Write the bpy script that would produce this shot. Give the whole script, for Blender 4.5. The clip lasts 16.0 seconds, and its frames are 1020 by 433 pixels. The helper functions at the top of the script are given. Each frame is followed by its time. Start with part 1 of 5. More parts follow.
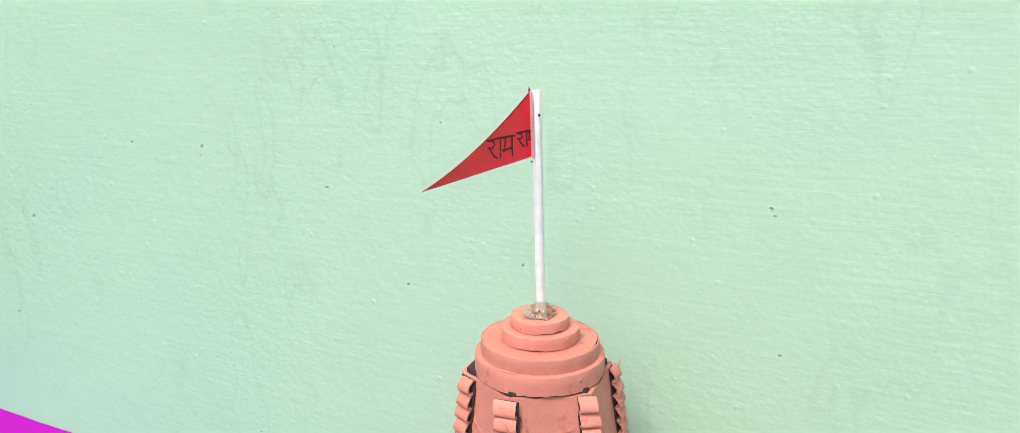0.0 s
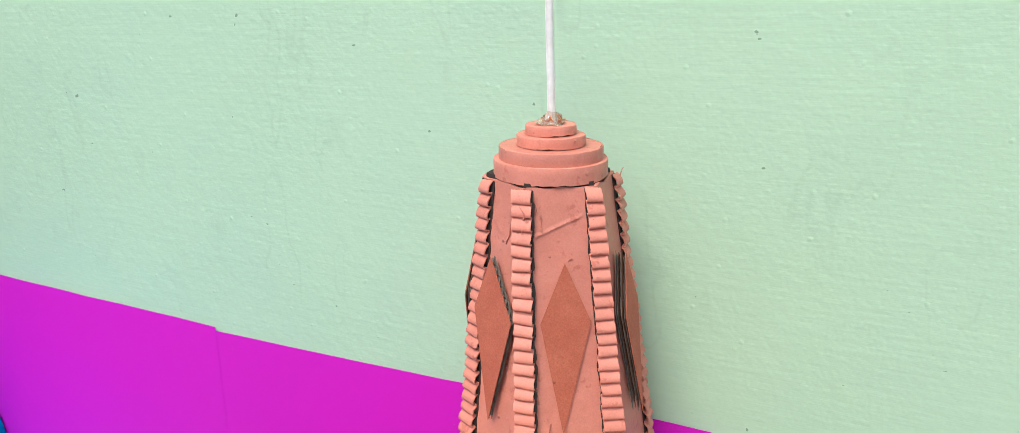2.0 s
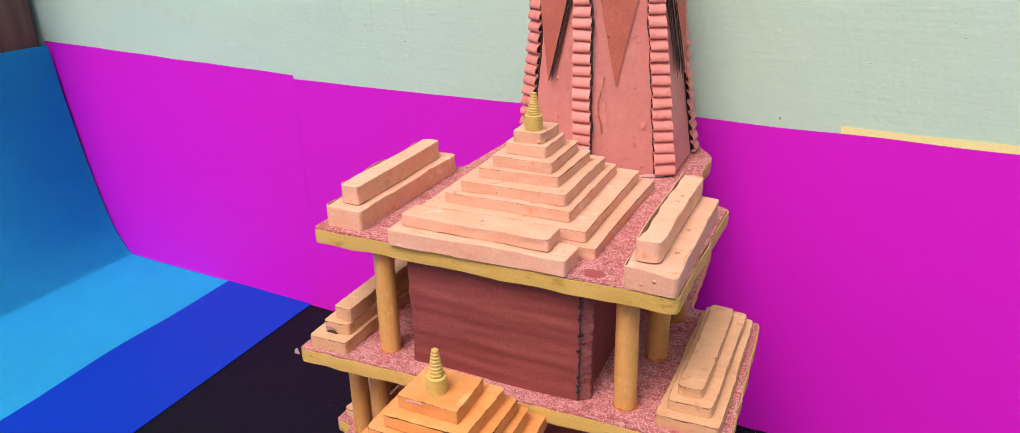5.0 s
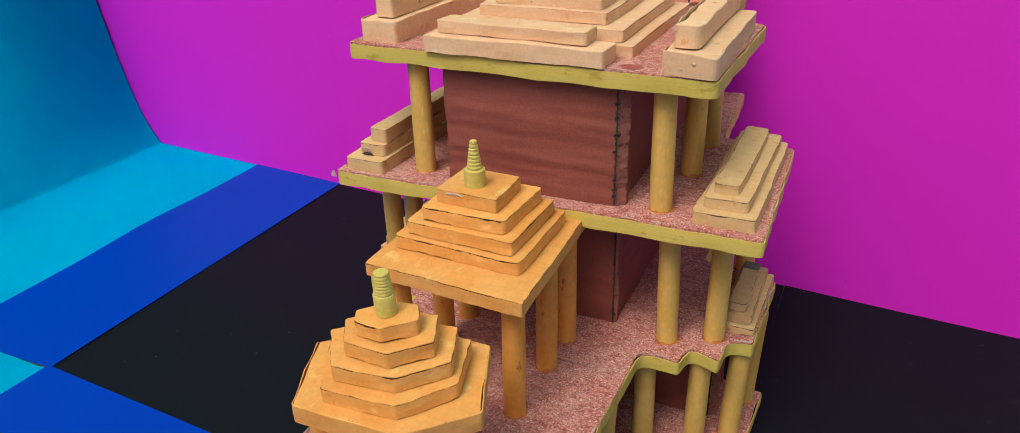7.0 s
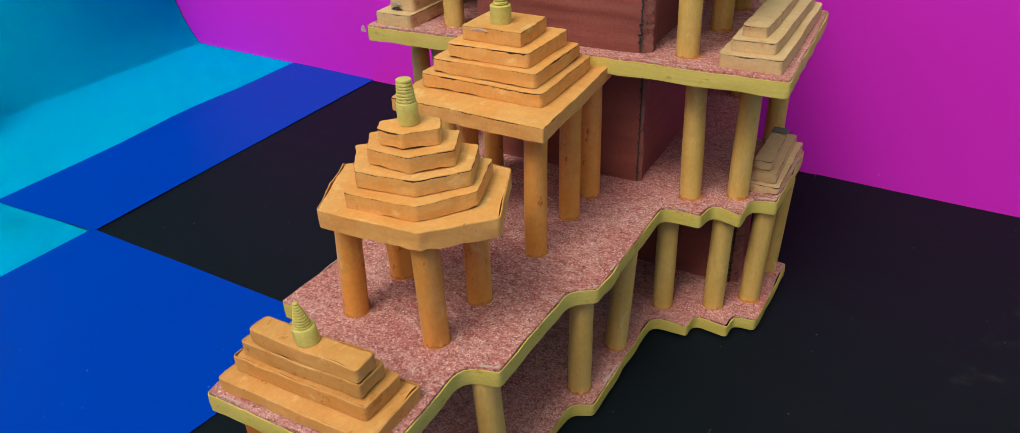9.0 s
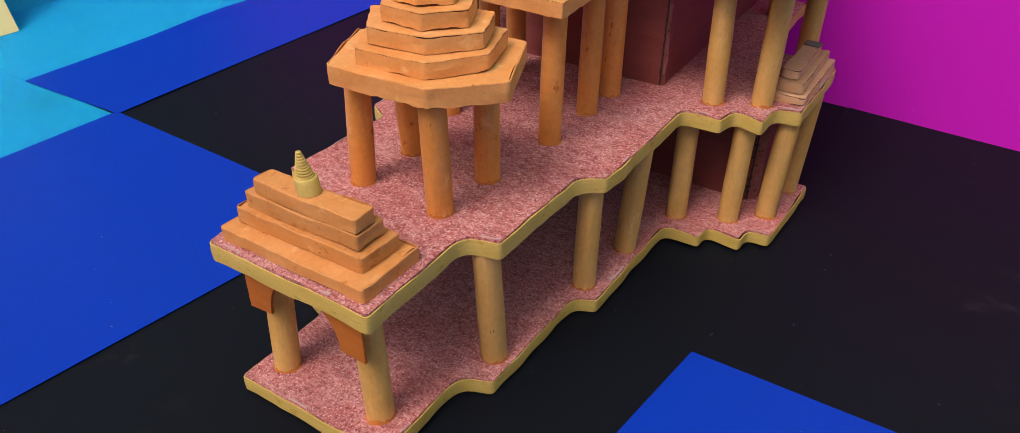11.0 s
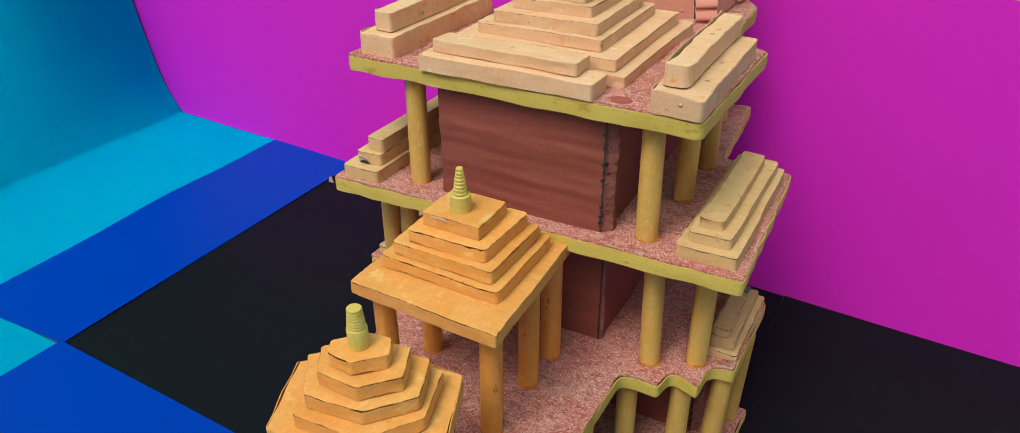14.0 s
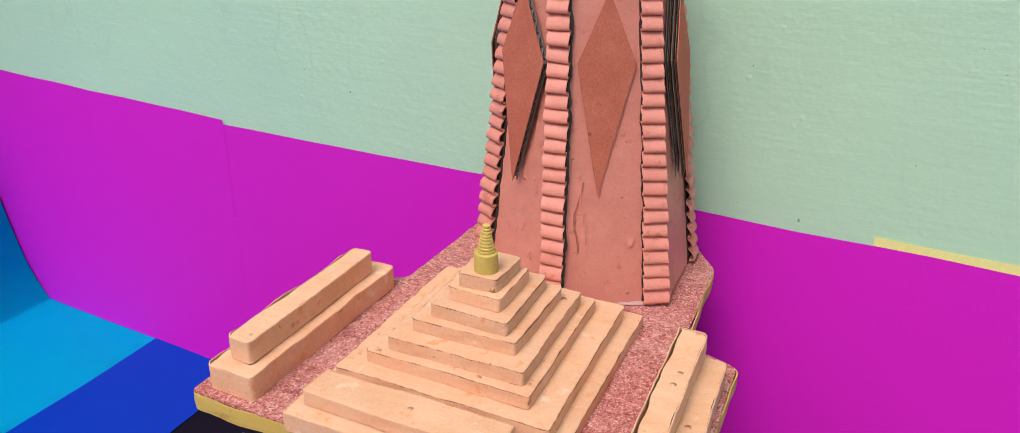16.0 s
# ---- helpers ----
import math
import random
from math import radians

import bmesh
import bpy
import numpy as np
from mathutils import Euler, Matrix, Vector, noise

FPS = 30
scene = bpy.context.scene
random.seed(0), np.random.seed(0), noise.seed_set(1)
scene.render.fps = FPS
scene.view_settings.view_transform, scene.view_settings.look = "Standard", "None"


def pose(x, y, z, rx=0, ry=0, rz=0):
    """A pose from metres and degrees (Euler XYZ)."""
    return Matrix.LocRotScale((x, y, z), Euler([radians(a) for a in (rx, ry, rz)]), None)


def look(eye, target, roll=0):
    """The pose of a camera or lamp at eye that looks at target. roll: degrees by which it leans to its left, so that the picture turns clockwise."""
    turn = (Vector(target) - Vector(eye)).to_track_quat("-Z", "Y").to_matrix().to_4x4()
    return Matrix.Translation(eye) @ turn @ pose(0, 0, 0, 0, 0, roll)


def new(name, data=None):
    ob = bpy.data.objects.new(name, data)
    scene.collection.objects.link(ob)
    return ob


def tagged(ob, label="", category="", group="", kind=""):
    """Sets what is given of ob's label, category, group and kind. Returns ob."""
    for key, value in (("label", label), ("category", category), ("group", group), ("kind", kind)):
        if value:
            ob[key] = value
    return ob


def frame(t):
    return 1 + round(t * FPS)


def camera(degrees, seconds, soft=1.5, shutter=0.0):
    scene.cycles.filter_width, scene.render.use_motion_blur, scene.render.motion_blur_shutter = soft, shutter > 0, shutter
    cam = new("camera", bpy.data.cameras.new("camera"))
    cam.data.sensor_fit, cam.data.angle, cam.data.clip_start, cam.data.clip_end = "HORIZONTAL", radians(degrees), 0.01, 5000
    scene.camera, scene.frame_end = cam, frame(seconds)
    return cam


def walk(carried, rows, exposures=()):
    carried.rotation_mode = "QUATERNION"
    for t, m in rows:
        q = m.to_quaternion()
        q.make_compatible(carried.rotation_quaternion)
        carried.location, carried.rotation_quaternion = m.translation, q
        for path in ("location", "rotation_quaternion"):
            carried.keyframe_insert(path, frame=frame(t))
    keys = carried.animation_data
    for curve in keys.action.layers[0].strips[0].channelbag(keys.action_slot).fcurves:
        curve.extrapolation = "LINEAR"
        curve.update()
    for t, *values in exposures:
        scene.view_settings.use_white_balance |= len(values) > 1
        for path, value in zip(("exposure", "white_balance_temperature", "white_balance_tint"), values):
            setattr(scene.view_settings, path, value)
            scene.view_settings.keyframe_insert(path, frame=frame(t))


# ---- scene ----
cam = camera(66.5, 16.0, soft=0.6)
EXPOSURES = [(0.0, 0.79, 6500, 8), (1.5, 0.64, 6550, 8), (2.0, 0.69, 6550, 8), (3.0, 0.62, 6500, 8), (4.0, 0.55, 6600, 17), (4.5, 0.51, 6750, 25), (5.0, 0.58, 6650, 32), (7.5, 0.33, 6250, -17), (9.0, 0.29, 6000, -15), (9.5, 0.28, 6350, 4),
             (12.0, 0.33, 6600, 23), (13.0, 0.37, 6600, 21), (13.5, 0.38, 6550, 12), (14.0, 0.34, 6300, -18), (14.5, 0.36, 5950, -21), (15.0, 0.38, 6200, -5), (15.5, 0.38, 6450, 3), (16.0, 0.41, 6450, 11)]
PATH = [
    (0, (0.0000, 0.0000, 0.6935), (-0.3556, 0.9028, 0.4516), 0.00),
    (0.5, (0.0075, -0.0351, 0.6862), (-0.3517, 0.8678, 0.4500), -0.35),
    (1, (0.0112, -0.0516, 0.6655), (-0.3418, 0.8498, 0.4148), -0.76),
    (1.5, (0.0184, -0.0604, 0.6372), (-0.3266, 0.8369, 0.3617), -0.77),
    (2, (0.0215, -0.0776, 0.6163), (-0.3324, 0.8154, 0.3383), -0.41),
    (2.5, (0.0289, -0.1049, 0.6004), (-0.3396, 0.7828, 0.3245), -0.10),
    (3, (0.0359, -0.1334, 0.5823), (-0.3354, 0.7553, 0.3133), 0.30),
    (3.5, (0.0429, -0.1481, 0.5503), (-0.3262, 0.7303, 0.2467), -0.10),
    (4, (0.0481, -0.1643, 0.5311), (-0.3280, 0.7034, 0.2062), -0.50),
    (4.5, (0.0533, -0.1821, 0.5020), (-0.3223, 0.6746, 0.1485), -0.07),
    (5, (0.0516, -0.1939, 0.4775), (-0.3333, 0.6450, 0.0927), -0.74),
    (5.2, (0.0535, -0.1982, 0.4730), (-0.3350, 0.6346, 0.0786), -0.71),
    (5.9, (0.0531, -0.2130, 0.4433), (-0.3415, 0.6024, 0.0197), -1.23),
    (6.6, (0.0539, -0.2255, 0.4158), (-0.3404, 0.5820, -0.0230), -1.50),
    (7.5, (0.0612, -0.2385, 0.3865), (-0.3352, 0.5562, -0.0731), -1.78),
    (8, (0.0684, -0.2446, 0.3734), (-0.3214, 0.5460, -0.0989), -1.59),
    (8.5, (0.0750, -0.2514, 0.3590), (-0.3289, 0.5195, -0.1335), -2.19),
    (9, (0.0771, -0.2592, 0.3496), (-0.3471, 0.4919, -0.1563), -1.95),
    (9.5, (0.0823, -0.2643, 0.3373), (-0.3568, 0.4689, -0.1819), -1.37),
    (9.7, (0.0821, -0.2653, 0.3308), (-0.3640, 0.4587, -0.1953), -1.28),
    (10.2, (0.0868, -0.2685, 0.3190), (-0.3656, 0.4417, -0.2203), -0.61),
    (10.75, (0.0923, -0.2691, 0.3121), (-0.3544, 0.4363, -0.2382), 0.26),
    (11.3, (0.0955, -0.2663, 0.3158), (-0.3431, 0.4405, -0.2393), 0.93),
    (11.8, (0.0941, -0.2605, 0.3322), (-0.3441, 0.4490, -0.2198), 1.03),
    (12, (0.0920, -0.2564, 0.3404), (-0.3436, 0.4530, -0.2136), 1.09),
    (12.5, (0.0883, -0.2498, 0.3650), (-0.3568, 0.4624, -0.1778), 0.74),
    (13, (0.0893, -0.2398, 0.3887), (-0.3434, 0.4868, -0.1450), 0.41),
    (13.5, (0.0852, -0.2275, 0.4116), (-0.3326, 0.5136, -0.1140), 0.07),
    (14, (0.0734, -0.2078, 0.4392), (-0.3445, 0.5528, -0.0577), -0.19),
    (14.5, (0.0609, -0.1711, 0.4645), (-0.3406, 0.6082, -0.0166), 0.25),
    (15, (0.0457, -0.1297, 0.4829), (-0.3358, 0.6724, 0.0235), 0.49),
    (15.5, (0.0288, -0.0936, 0.4971), (-0.3435, 0.7256, 0.0608), 1.06),
    (16, (0.0082, -0.0524, 0.5134), (-0.3550, 0.7859, 0.1067), 1.22),
]
walk(cam, [(t, look(eye, target, roll)) for t, eye, target, roll in PATH], EXPOSURES)

from mathutils import geometry

# ---- world and light ----
world = bpy.data.worlds.new("sky")
scene.world = world
world.use_nodes = True
wn = world.node_tree.nodes
sky = wn.new("ShaderNodeTexSky")
sky.sky_type, sky.sun_disc = "NISHITA", False
SUN_HEIGHT, SUN_TURN = 57.0, 190.0
sky.sun_elevation, sky.sun_rotation = radians(SUN_HEIGHT), radians(SUN_TURN)
sky.air_density, sky.dust_density, sky.ozone_density = 0.75, 4.0, 0.8
world.node_tree.links.new(sky.outputs[0], wn["Background"].inputs[0])
wn["Background"].inputs[1].default_value = 0.13
sun_data = bpy.data.lights.new("sun", "SUN")
sun_data.energy, sun_data.angle, sun_data.color = 1.3, radians(26), (1.0, 0.96, 0.9)
sun = new("sun", sun_data)
h_, r_ = radians(SUN_HEIGHT), radians(SUN_TURN)
sun.matrix_world = look((0, 0, 0), (-math.sin(r_) * math.cos(h_), -math.cos(r_) * math.cos(h_), -math.sin(h_)))


# ---- materials ----
def material(name):
    m = bpy.data.materials.new(name)
    m.use_nodes = True
    return m, m.node_tree.nodes, m.node_tree.links, m.node_tree.nodes["Principled BSDF"]


def coords(n, l, stretch=(1, 1, 1), wander=True):
    """Object coordinates in metres, shifted at random from object to object."""
    tc, mp = n.new("ShaderNodeTexCoord"), n.new("ShaderNodeMapping")
    mp.inputs["Scale"].default_value = stretch
    l.new(tc.outputs["Object"], mp.inputs["Vector"])
    if wander:
        info = n.new("ShaderNodeObjectInfo")
        mul = n.new("ShaderNodeMath")
        mul.operation = "MULTIPLY"
        mul.inputs[1].default_value = 7.3
        l.new(info.outputs["Random"], mul.inputs[0])
        l.new(mul.outputs[0], mp.inputs["Location"])
    return mp.outputs[0]


def noisy(n, l, vec, scale, detail=4, rough=0.6):
    t = n.new("ShaderNodeTexNoise")
    t.inputs["Scale"].default_value, t.inputs["Detail"].default_value, t.inputs["Roughness"].default_value = scale, detail, rough
    l.new(vec, t.inputs["Vector"])
    return t.outputs["Fac"]


def ramp(n, l, fac, stops):
    r = n.new("ShaderNodeValToRGB")
    el = r.color_ramp.elements
    while len(el) < len(stops):
        el.new(0.5)
    for e, (p, c) in zip(el, stops):
        e.position = p
        e.color = (c, c, c, 1) if isinstance(c, float) else (*c, 1)
    l.new(fac, r.inputs[0])
    return r.outputs[0]


def blend(n, l, fac, a, b, kind="MIX"):
    m = n.new("ShaderNodeMix")
    m.data_type, m.blend_type = "RGBA", kind
    for sock, v in ((m.inputs["Factor"], fac), (m.inputs["A"], a), (m.inputs["B"], b)):
        if isinstance(v, (float, int)):
            sock.default_value = v
        elif isinstance(v, tuple):
            sock.default_value = (*v, 1)
        else:
            l.new(v, sock)
    return m.outputs["Result"]


def bump(n, l, height, strength, distance, base=None):
    b = n.new("ShaderNodeBump")
    b.inputs["Strength"].default_value, b.inputs["Distance"].default_value = strength, distance
    l.new(height, b.inputs["Height"])
    if base is not None:
        l.new(base, b.inputs["Normal"])
    return b.outputs[0]


def painted(name, tone, other, worn=None, rough=0.75, stretch=(1, 1, 1), patch=60, grain=900, relief=0.5, spread=0.36, wear=0.60, streaky=0.22, pale=None, rubbed=0.18, lumps=1.0):
    """Matt poster paint brushed on card: broad patches of two tones, fine grain, worn spots and brush relief."""
    m, n, l, p = material(name)
    v = coords(n, l, stretch)
    broad, fine = noisy(n, l, v, patch, 3), noisy(n, l, v, grain, 3)
    c = blend(n, l, ramp(n, l, broad, [(0.5 - spread / 2, 0.0), (0.5 + spread / 2, 1.0)]), tone, other)
    c = blend(n, l, rubbed, c, ramp(n, l, fine, [(0.3, 0.35), (0.7, 1.0)]), "MULTIPLY")
    pit = ramp(n, l, noisy(n, l, v, 240, 2, 0.5), [(0.755, 0.0), (0.77, 0.6)])
    c = blend(n, l, pit, c, tuple(0.25 * q for q in tone))
    if worn is not None:
        spots = ramp(n, l, noisy(n, l, v, patch * 2.3, 5, 0.65), [(wear, 0.0), (wear + 0.06, 1.0)])
        c = blend(n, l, spots, c, worn)
    brush = noisy(n, l, coords(n, l, (0.16 * stretch[0], 1.6 * stretch[1], 1.6 * stretch[2])), patch * 3.2, 4, 0.65)
    c = blend(n, l, streaky, c, ramp(n, l, brush, [(0.32, 0.45), (0.68, 1.0)]), "MULTIPLY")
    if pale is not None:
        c = blend(n, l, ramp(n, l, noisy(n, l, v, patch * 1.4, 4, 0.6), [(0.63, 0.0), (0.72, 0.7)]), c, pale)
    info = n.new("ShaderNodeObjectInfo")
    shade = n.new("ShaderNodeMapRange")
    shade.inputs[3].default_value, shade.inputs[4].default_value = 0.9, 1.06
    l.new(info.outputs["Random"], shade.inputs[0])
    hsv = n.new("ShaderNodeHueSaturation")
    l.new(shade.outputs[0], hsv.inputs["Value"])
    l.new(c, hsv.inputs["Color"])
    l.new(hsv.outputs[0], p.inputs["Base Color"])
    p.inputs["Roughness"].default_value = rough
    p.inputs["Specular IOR Level"].default_value = 0.3
    nb = bump(n, l, broad, relief, 0.0012)
    nb = bump(n, l, brush, relief * 0.8, 0.0005, nb)
    cell = n.new("ShaderNodeTexVoronoi")
    cell.inputs["Scale"].default_value = 130.0
    l.new(v, cell.inputs["Vector"])
    lump = times(n, l, ramp(n, l, cell.outputs["Distance"], [(0.0, 1.0), (0.22, 0.0)]), ramp(n, l, noisy(n, l, v, 60, 1), [(0.56, 0.0), (0.64, 1.0)]))
    nb = bump(n, l, lump, relief * lumps, 0.0009 * lumps, nb)
    l.new(bump(n, l, fine, relief * 0.7, 0.00025, nb), p.inputs["Normal"])
    return m


def paper(name, tone, other, rough=0.6, mottled=0.35, relief=0.12, gloss=0.2, scuff=None, thin=0.0):
    """Coloured art paper: nearly even, with faint fibres and slow waves; thin: how far light passes through it."""
    m, n, l, p = material(name)
    v = coords(n, l)
    slow, fibre = noisy(n, l, v, 4, 2), noisy(n, l, v, 1400, 2)
    c = blend(n, l, slow, tone, other)
    c = blend(n, l, mottled, c, ramp(n, l, fibre, [(0.3, 0.55), (0.7, 1.0)]), "MULTIPLY")
    dust = ramp(n, l, noisy(n, l, v, 260, 2, 0.4), [(0.775, 0.0), (0.80, 0.3)])
    c = blend(n, l, dust, c, (0.45, 0.45, 0.45))
    if scuff is not None:
        rub = times(n, l, ramp(n, l, noisy(n, l, v, 42, 4, 0.6), [(0.60, 0.0), (0.74, 0.8)]), ramp(n, l, noisy(n, l, v, 7, 2), [(0.54, 0.0), (0.64, 1.0)]))
        c = blend(n, l, rub, c, scuff)
    l.new(c, p.inputs["Base Color"])
    p.inputs["Roughness"].default_value = rough
    p.inputs["Specular IOR Level"].default_value = gloss
    if thin:
        p.inputs["Subsurface Weight"].default_value, p.inputs["Subsurface Scale"].default_value = thin, 0.004
        p.inputs["Subsurface Radius"].default_value = (1.0, 1.0, 1.0)
    nb = bump(n, l, slow, 0.5, 0.004)
    l.new(bump(n, l, fibre, relief, 0.0002, nb), p.inputs["Normal"])
    return m


def lines_of(n, l, fac, at, width):
    """Thin contour lines of a noise, where it passes the value at."""
    sub, ab, mr = n.new("ShaderNodeMath"), n.new("ShaderNodeMath"), n.new("ShaderNodeMapRange")
    sub.operation, sub.inputs[1].default_value = "SUBTRACT", at
    ab.operation = "ABSOLUTE"
    mr.inputs[1].default_value, mr.inputs[2].default_value, mr.inputs[3].default_value, mr.inputs[4].default_value = 0.0, width, 1.0, 0.0
    l.new(fac, sub.inputs[0]), l.new(sub.outputs[0], ab.inputs[0]), l.new(ab.outputs[0], mr.inputs[0])
    return mr.outputs[0]


def times(n, l, a, b):
    m = n.new("ShaderNodeMath")
    m.operation = "MULTIPLY"
    for sock, v in zip(m.inputs, (a, b)):
        if isinstance(v, (float, int)):
            sock.default_value = v
        else:
            l.new(v, sock)
    return m.outputs[0]


def wall_paint():
    """Plaster under brushed distemper: orange-peel grain in patches, drip stains, pimples and a few chips."""
    m, n, l, p = material("green_wall_paint")
    v = coords(n, l, wander=False)
    streak = coords(n, l, (0.7, 1, 1.15), wander=False)
    drip = coords(n, l, (1.0, 1, 0.38), wander=False)
    c = blend(n, l, ramp(n, l, noisy(n, l, v, 3.0, 4), [(0.3, 0.0), (0.7, 1.0)]), (0.450, 0.672, 0.495), (0.482, 0.712, 0.528))
    c = blend(n, l, ramp(n, l, noisy(n, l, v, 7, 3), [(0.45, 0.0), (0.7, 0.35)]), c, (0.43, 0.65, 0.52))
    c = blend(n, l, 0.03, c, ramp(n, l, noisy(n, l, streak, 260, 5, 0.65), [(0.3, 0.35), (0.7, 1.0)]), "MULTIPLY")
    where = ramp(n, l, noisy(n, l, v, 5, 2), [(0.48, 0.0), (0.60, 1.0)])
    rings = times(n, l, lines_of(n, l, noisy(n, l, drip, 34, 2, 0.4), 0.60, 0.03), times(n, l, where, 0.13))
    c = blend(n, l, rings, c, (0.24, 0.37, 0.27))
    stain = ramp(n, l, noisy(n, l, v, 13, 3, 0.5), [(0.70, 0.0), (0.76, 0.18)])
    c = blend(n, l, stain, c, (0.30, 0.47, 0.36))
    chip = ramp(n, l, noisy(n, l, streak, 130, 2, 0.45), [(0.765, 0.0), (0.78, 0.7)])
    c = blend(n, l, chip, c, (0.13, 0.19, 0.15))
    l.new(c, p.inputs["Base Color"])
    p.inputs["Roughness"].default_value = 0.5
    p.inputs["Specular IOR Level"].default_value = 0.35
    nb = bump(n, l, noisy(n, l, v, 22, 4), 0.34, 0.004)
    peel = times(n, l, noisy(n, l, streak, 190, 4, 0.6), ramp(n, l, noisy(n, l, v, 5, 3), [(0.42, 0.10), (0.62, 1.0)]))
    nb = bump(n, l, peel, 0.22, 0.0012, nb)
    nb = bump(n, l, times(n, l, noisy(n, l, v, 95, 3, 0.55), ramp(n, l, noisy(n, l, v, 4.5, 3), [(0.45, 0.0), (0.62, 1.0)])), 0.20, 0.0014, nb)
    nb = bump(n, l, noisy(n, l, coords(n, l, (0.10, 1, 2.0), wander=False), 120, 5, 0.65), 0.20, 0.0011, nb)
    cell = n.new("ShaderNodeTexVoronoi")
    cell.inputs["Scale"].default_value = 60.0
    l.new(v, cell.inputs["Vector"])
    pimple = times(n, l, ramp(n, l, cell.outputs["Distance"], [(0.0, 1.0), (0.13, 0.0)]), ramp(n, l, noisy(n, l, v, 40, 1), [(0.47, 0.0), (0.6, 1.0)]))
    l.new(bump(n, l, pimple, 0.3, 0.0009, nb), p.inputs["Normal"])
    return m


def speckled():
    """Flocked, glittery floor paper of the model: pale and dark red flecks about a millimetre across."""
    m, n, l, p = material("speckled_floor_paper")
    v = coords(n, l)
    fleck = noisy(n, l, coords(n, l, (1.0, 0.55, 1.0)), 900, 3, 0.75)
    nap = noisy(n, l, coords(n, l, (0.6, 1.0, 1.0)), 440, 4, 0.85)
    c = blend(n, l, ramp(n, l, nap, [(0.40, 0.0), (0.60, 1.0)]), (0.46, 0.122, 0.108), (0.70, 0.330, 0.295))
    c = blend(n, l, ramp(n, l, noisy(n, l, v, 30, 4), [(0.45, 0.0), (0.72, 0.50)]), c, (0.43, 0.085, 0.074))
    c = blend(n, l, ramp(n, l, noisy(n, l, v, 17, 3), [(0.50, 0.0), (0.70, 0.40)]), c, (0.68, 0.38, 0.345))
    sweep = noisy(n, l, coords(n, l, (0.6, 0.9, 1.0)), 170, 4, 0.7)
    c = blend(n, l, ramp(n, l, sweep, [(0.50, 0.0), (0.66, 0.55)]), c, (0.27, 0.058, 0.050))
    c = blend(n, l, ramp(n, l, fleck, [(0.52, 0.0), (0.62, 0.72)]), c, (0.165, 0.030, 0.027))
    c = blend(n, l, ramp(n, l, noisy(n, l, v, 860, 3, 0.75), [(0.56, 0.0), (0.63, 0.75)]), c, (0.90, 0.62, 0.58))
    l.new(c, p.inputs["Base Color"])
    p.inputs["Roughness"].default_value = 0.9
    p.inputs["Specular IOR Level"].default_value = 0.1
    nb = bump(n, l, nap, 0.8, 0.0014)
    l.new(bump(n, l, fleck, 0.7, 0.0007, nb), p.inputs["Normal"])
    return m


def box_card():
    """Maroon-painted corrugated box: soft horizontal flutes in relief, their hollows also shaded in the colour."""
    m, n, l, p = material("maroon_box_card")
    v = coords(n, l)
    lines = coords(n, l, (0.2, 0.2, 1))
    flute, grain = noisy(n, l, lines, 100, 1), noisy(n, l, v, 620, 4, 0.7)
    c = blend(n, l, noisy(n, l, v, 34, 5), (0.235, 0.046, 0.035), (0.320, 0.074, 0.056))
    # Same noise as the relief: darkens the flute hollows like shade.
    c = blend(n, l, 0.13, c, ramp(n, l, flute, [(0.35, 0.4), (0.65, 1.0)]), "MULTIPLY")
    c = blend(n, l, 0.35, c, ramp(n, l, grain, [(0.35, 0.35), (0.65, 1.0)]), "MULTIPLY")
    l.new(c, p.inputs["Base Color"])
    p.inputs["Roughness"].default_value = 0.7
    nb = bump(n, l, flute, 0.6, 0.0018)
    l.new(bump(n, l, grain, 0.5, 0.0005, nb), p.inputs["Normal"])
    return m


def plain(name, tone, rough=0.7, metal=0.0):
    m, n, l, p = material(name)
    v = coords(n, l)
    l.new(blend(n, l, noisy(n, l, v, 220, 4), tuple(0.78 * c for c in tone), tuple(1.12 * c for c in tone)), p.inputs["Base Color"])
    p.inputs["Roughness"].default_value, p.inputs["Metallic"].default_value = rough, metal
    l.new(bump(n, l, noisy(n, l, v, 700), 0.2, 0.0003), p.inputs["Normal"])
    return m


def wood_board():
    m, n, l, p = material("brown_board")
    v = coords(n, l, (6, 6, 0.6))
    g = noisy(n, l, v, 14, 6, 0.65)
    l.new(ramp(n, l, g, [(0.3, (0.10, 0.048, 0.034)), (0.7, (0.20, 0.095, 0.068))]), p.inputs["Base Color"])
    p.inputs["Roughness"].default_value = 0.6
    l.new(bump(n, l, g, 0.3, 0.001), p.inputs["Normal"])
    return m


def concrete():
    m, n, l, p = material("cement_floor")
    v = coords(n, l, wander=False)
    c = blend(n, l, noisy(n, l, v, 2.5, 6), (0.15, 0.145, 0.135), (0.22, 0.21, 0.195))
    l.new(c, p.inputs["Base Color"])
    p.inputs["Roughness"].default_value = 0.85
    l.new(bump(n, l, noisy(n, l, v, 60, 6), 0.4, 0.002), p.inputs["Normal"])
    return m


def glue_clear():
    m, n, l, p = material("hot_glue")
    p.inputs["Base Color"].default_value = (0.95, 0.78, 0.66, 1)
    p.inputs["Roughness"].default_value = 0.12
    p.inputs["Transmission Weight"].default_value = 0.85
    p.inputs["IOR"].default_value = 1.48
    return m


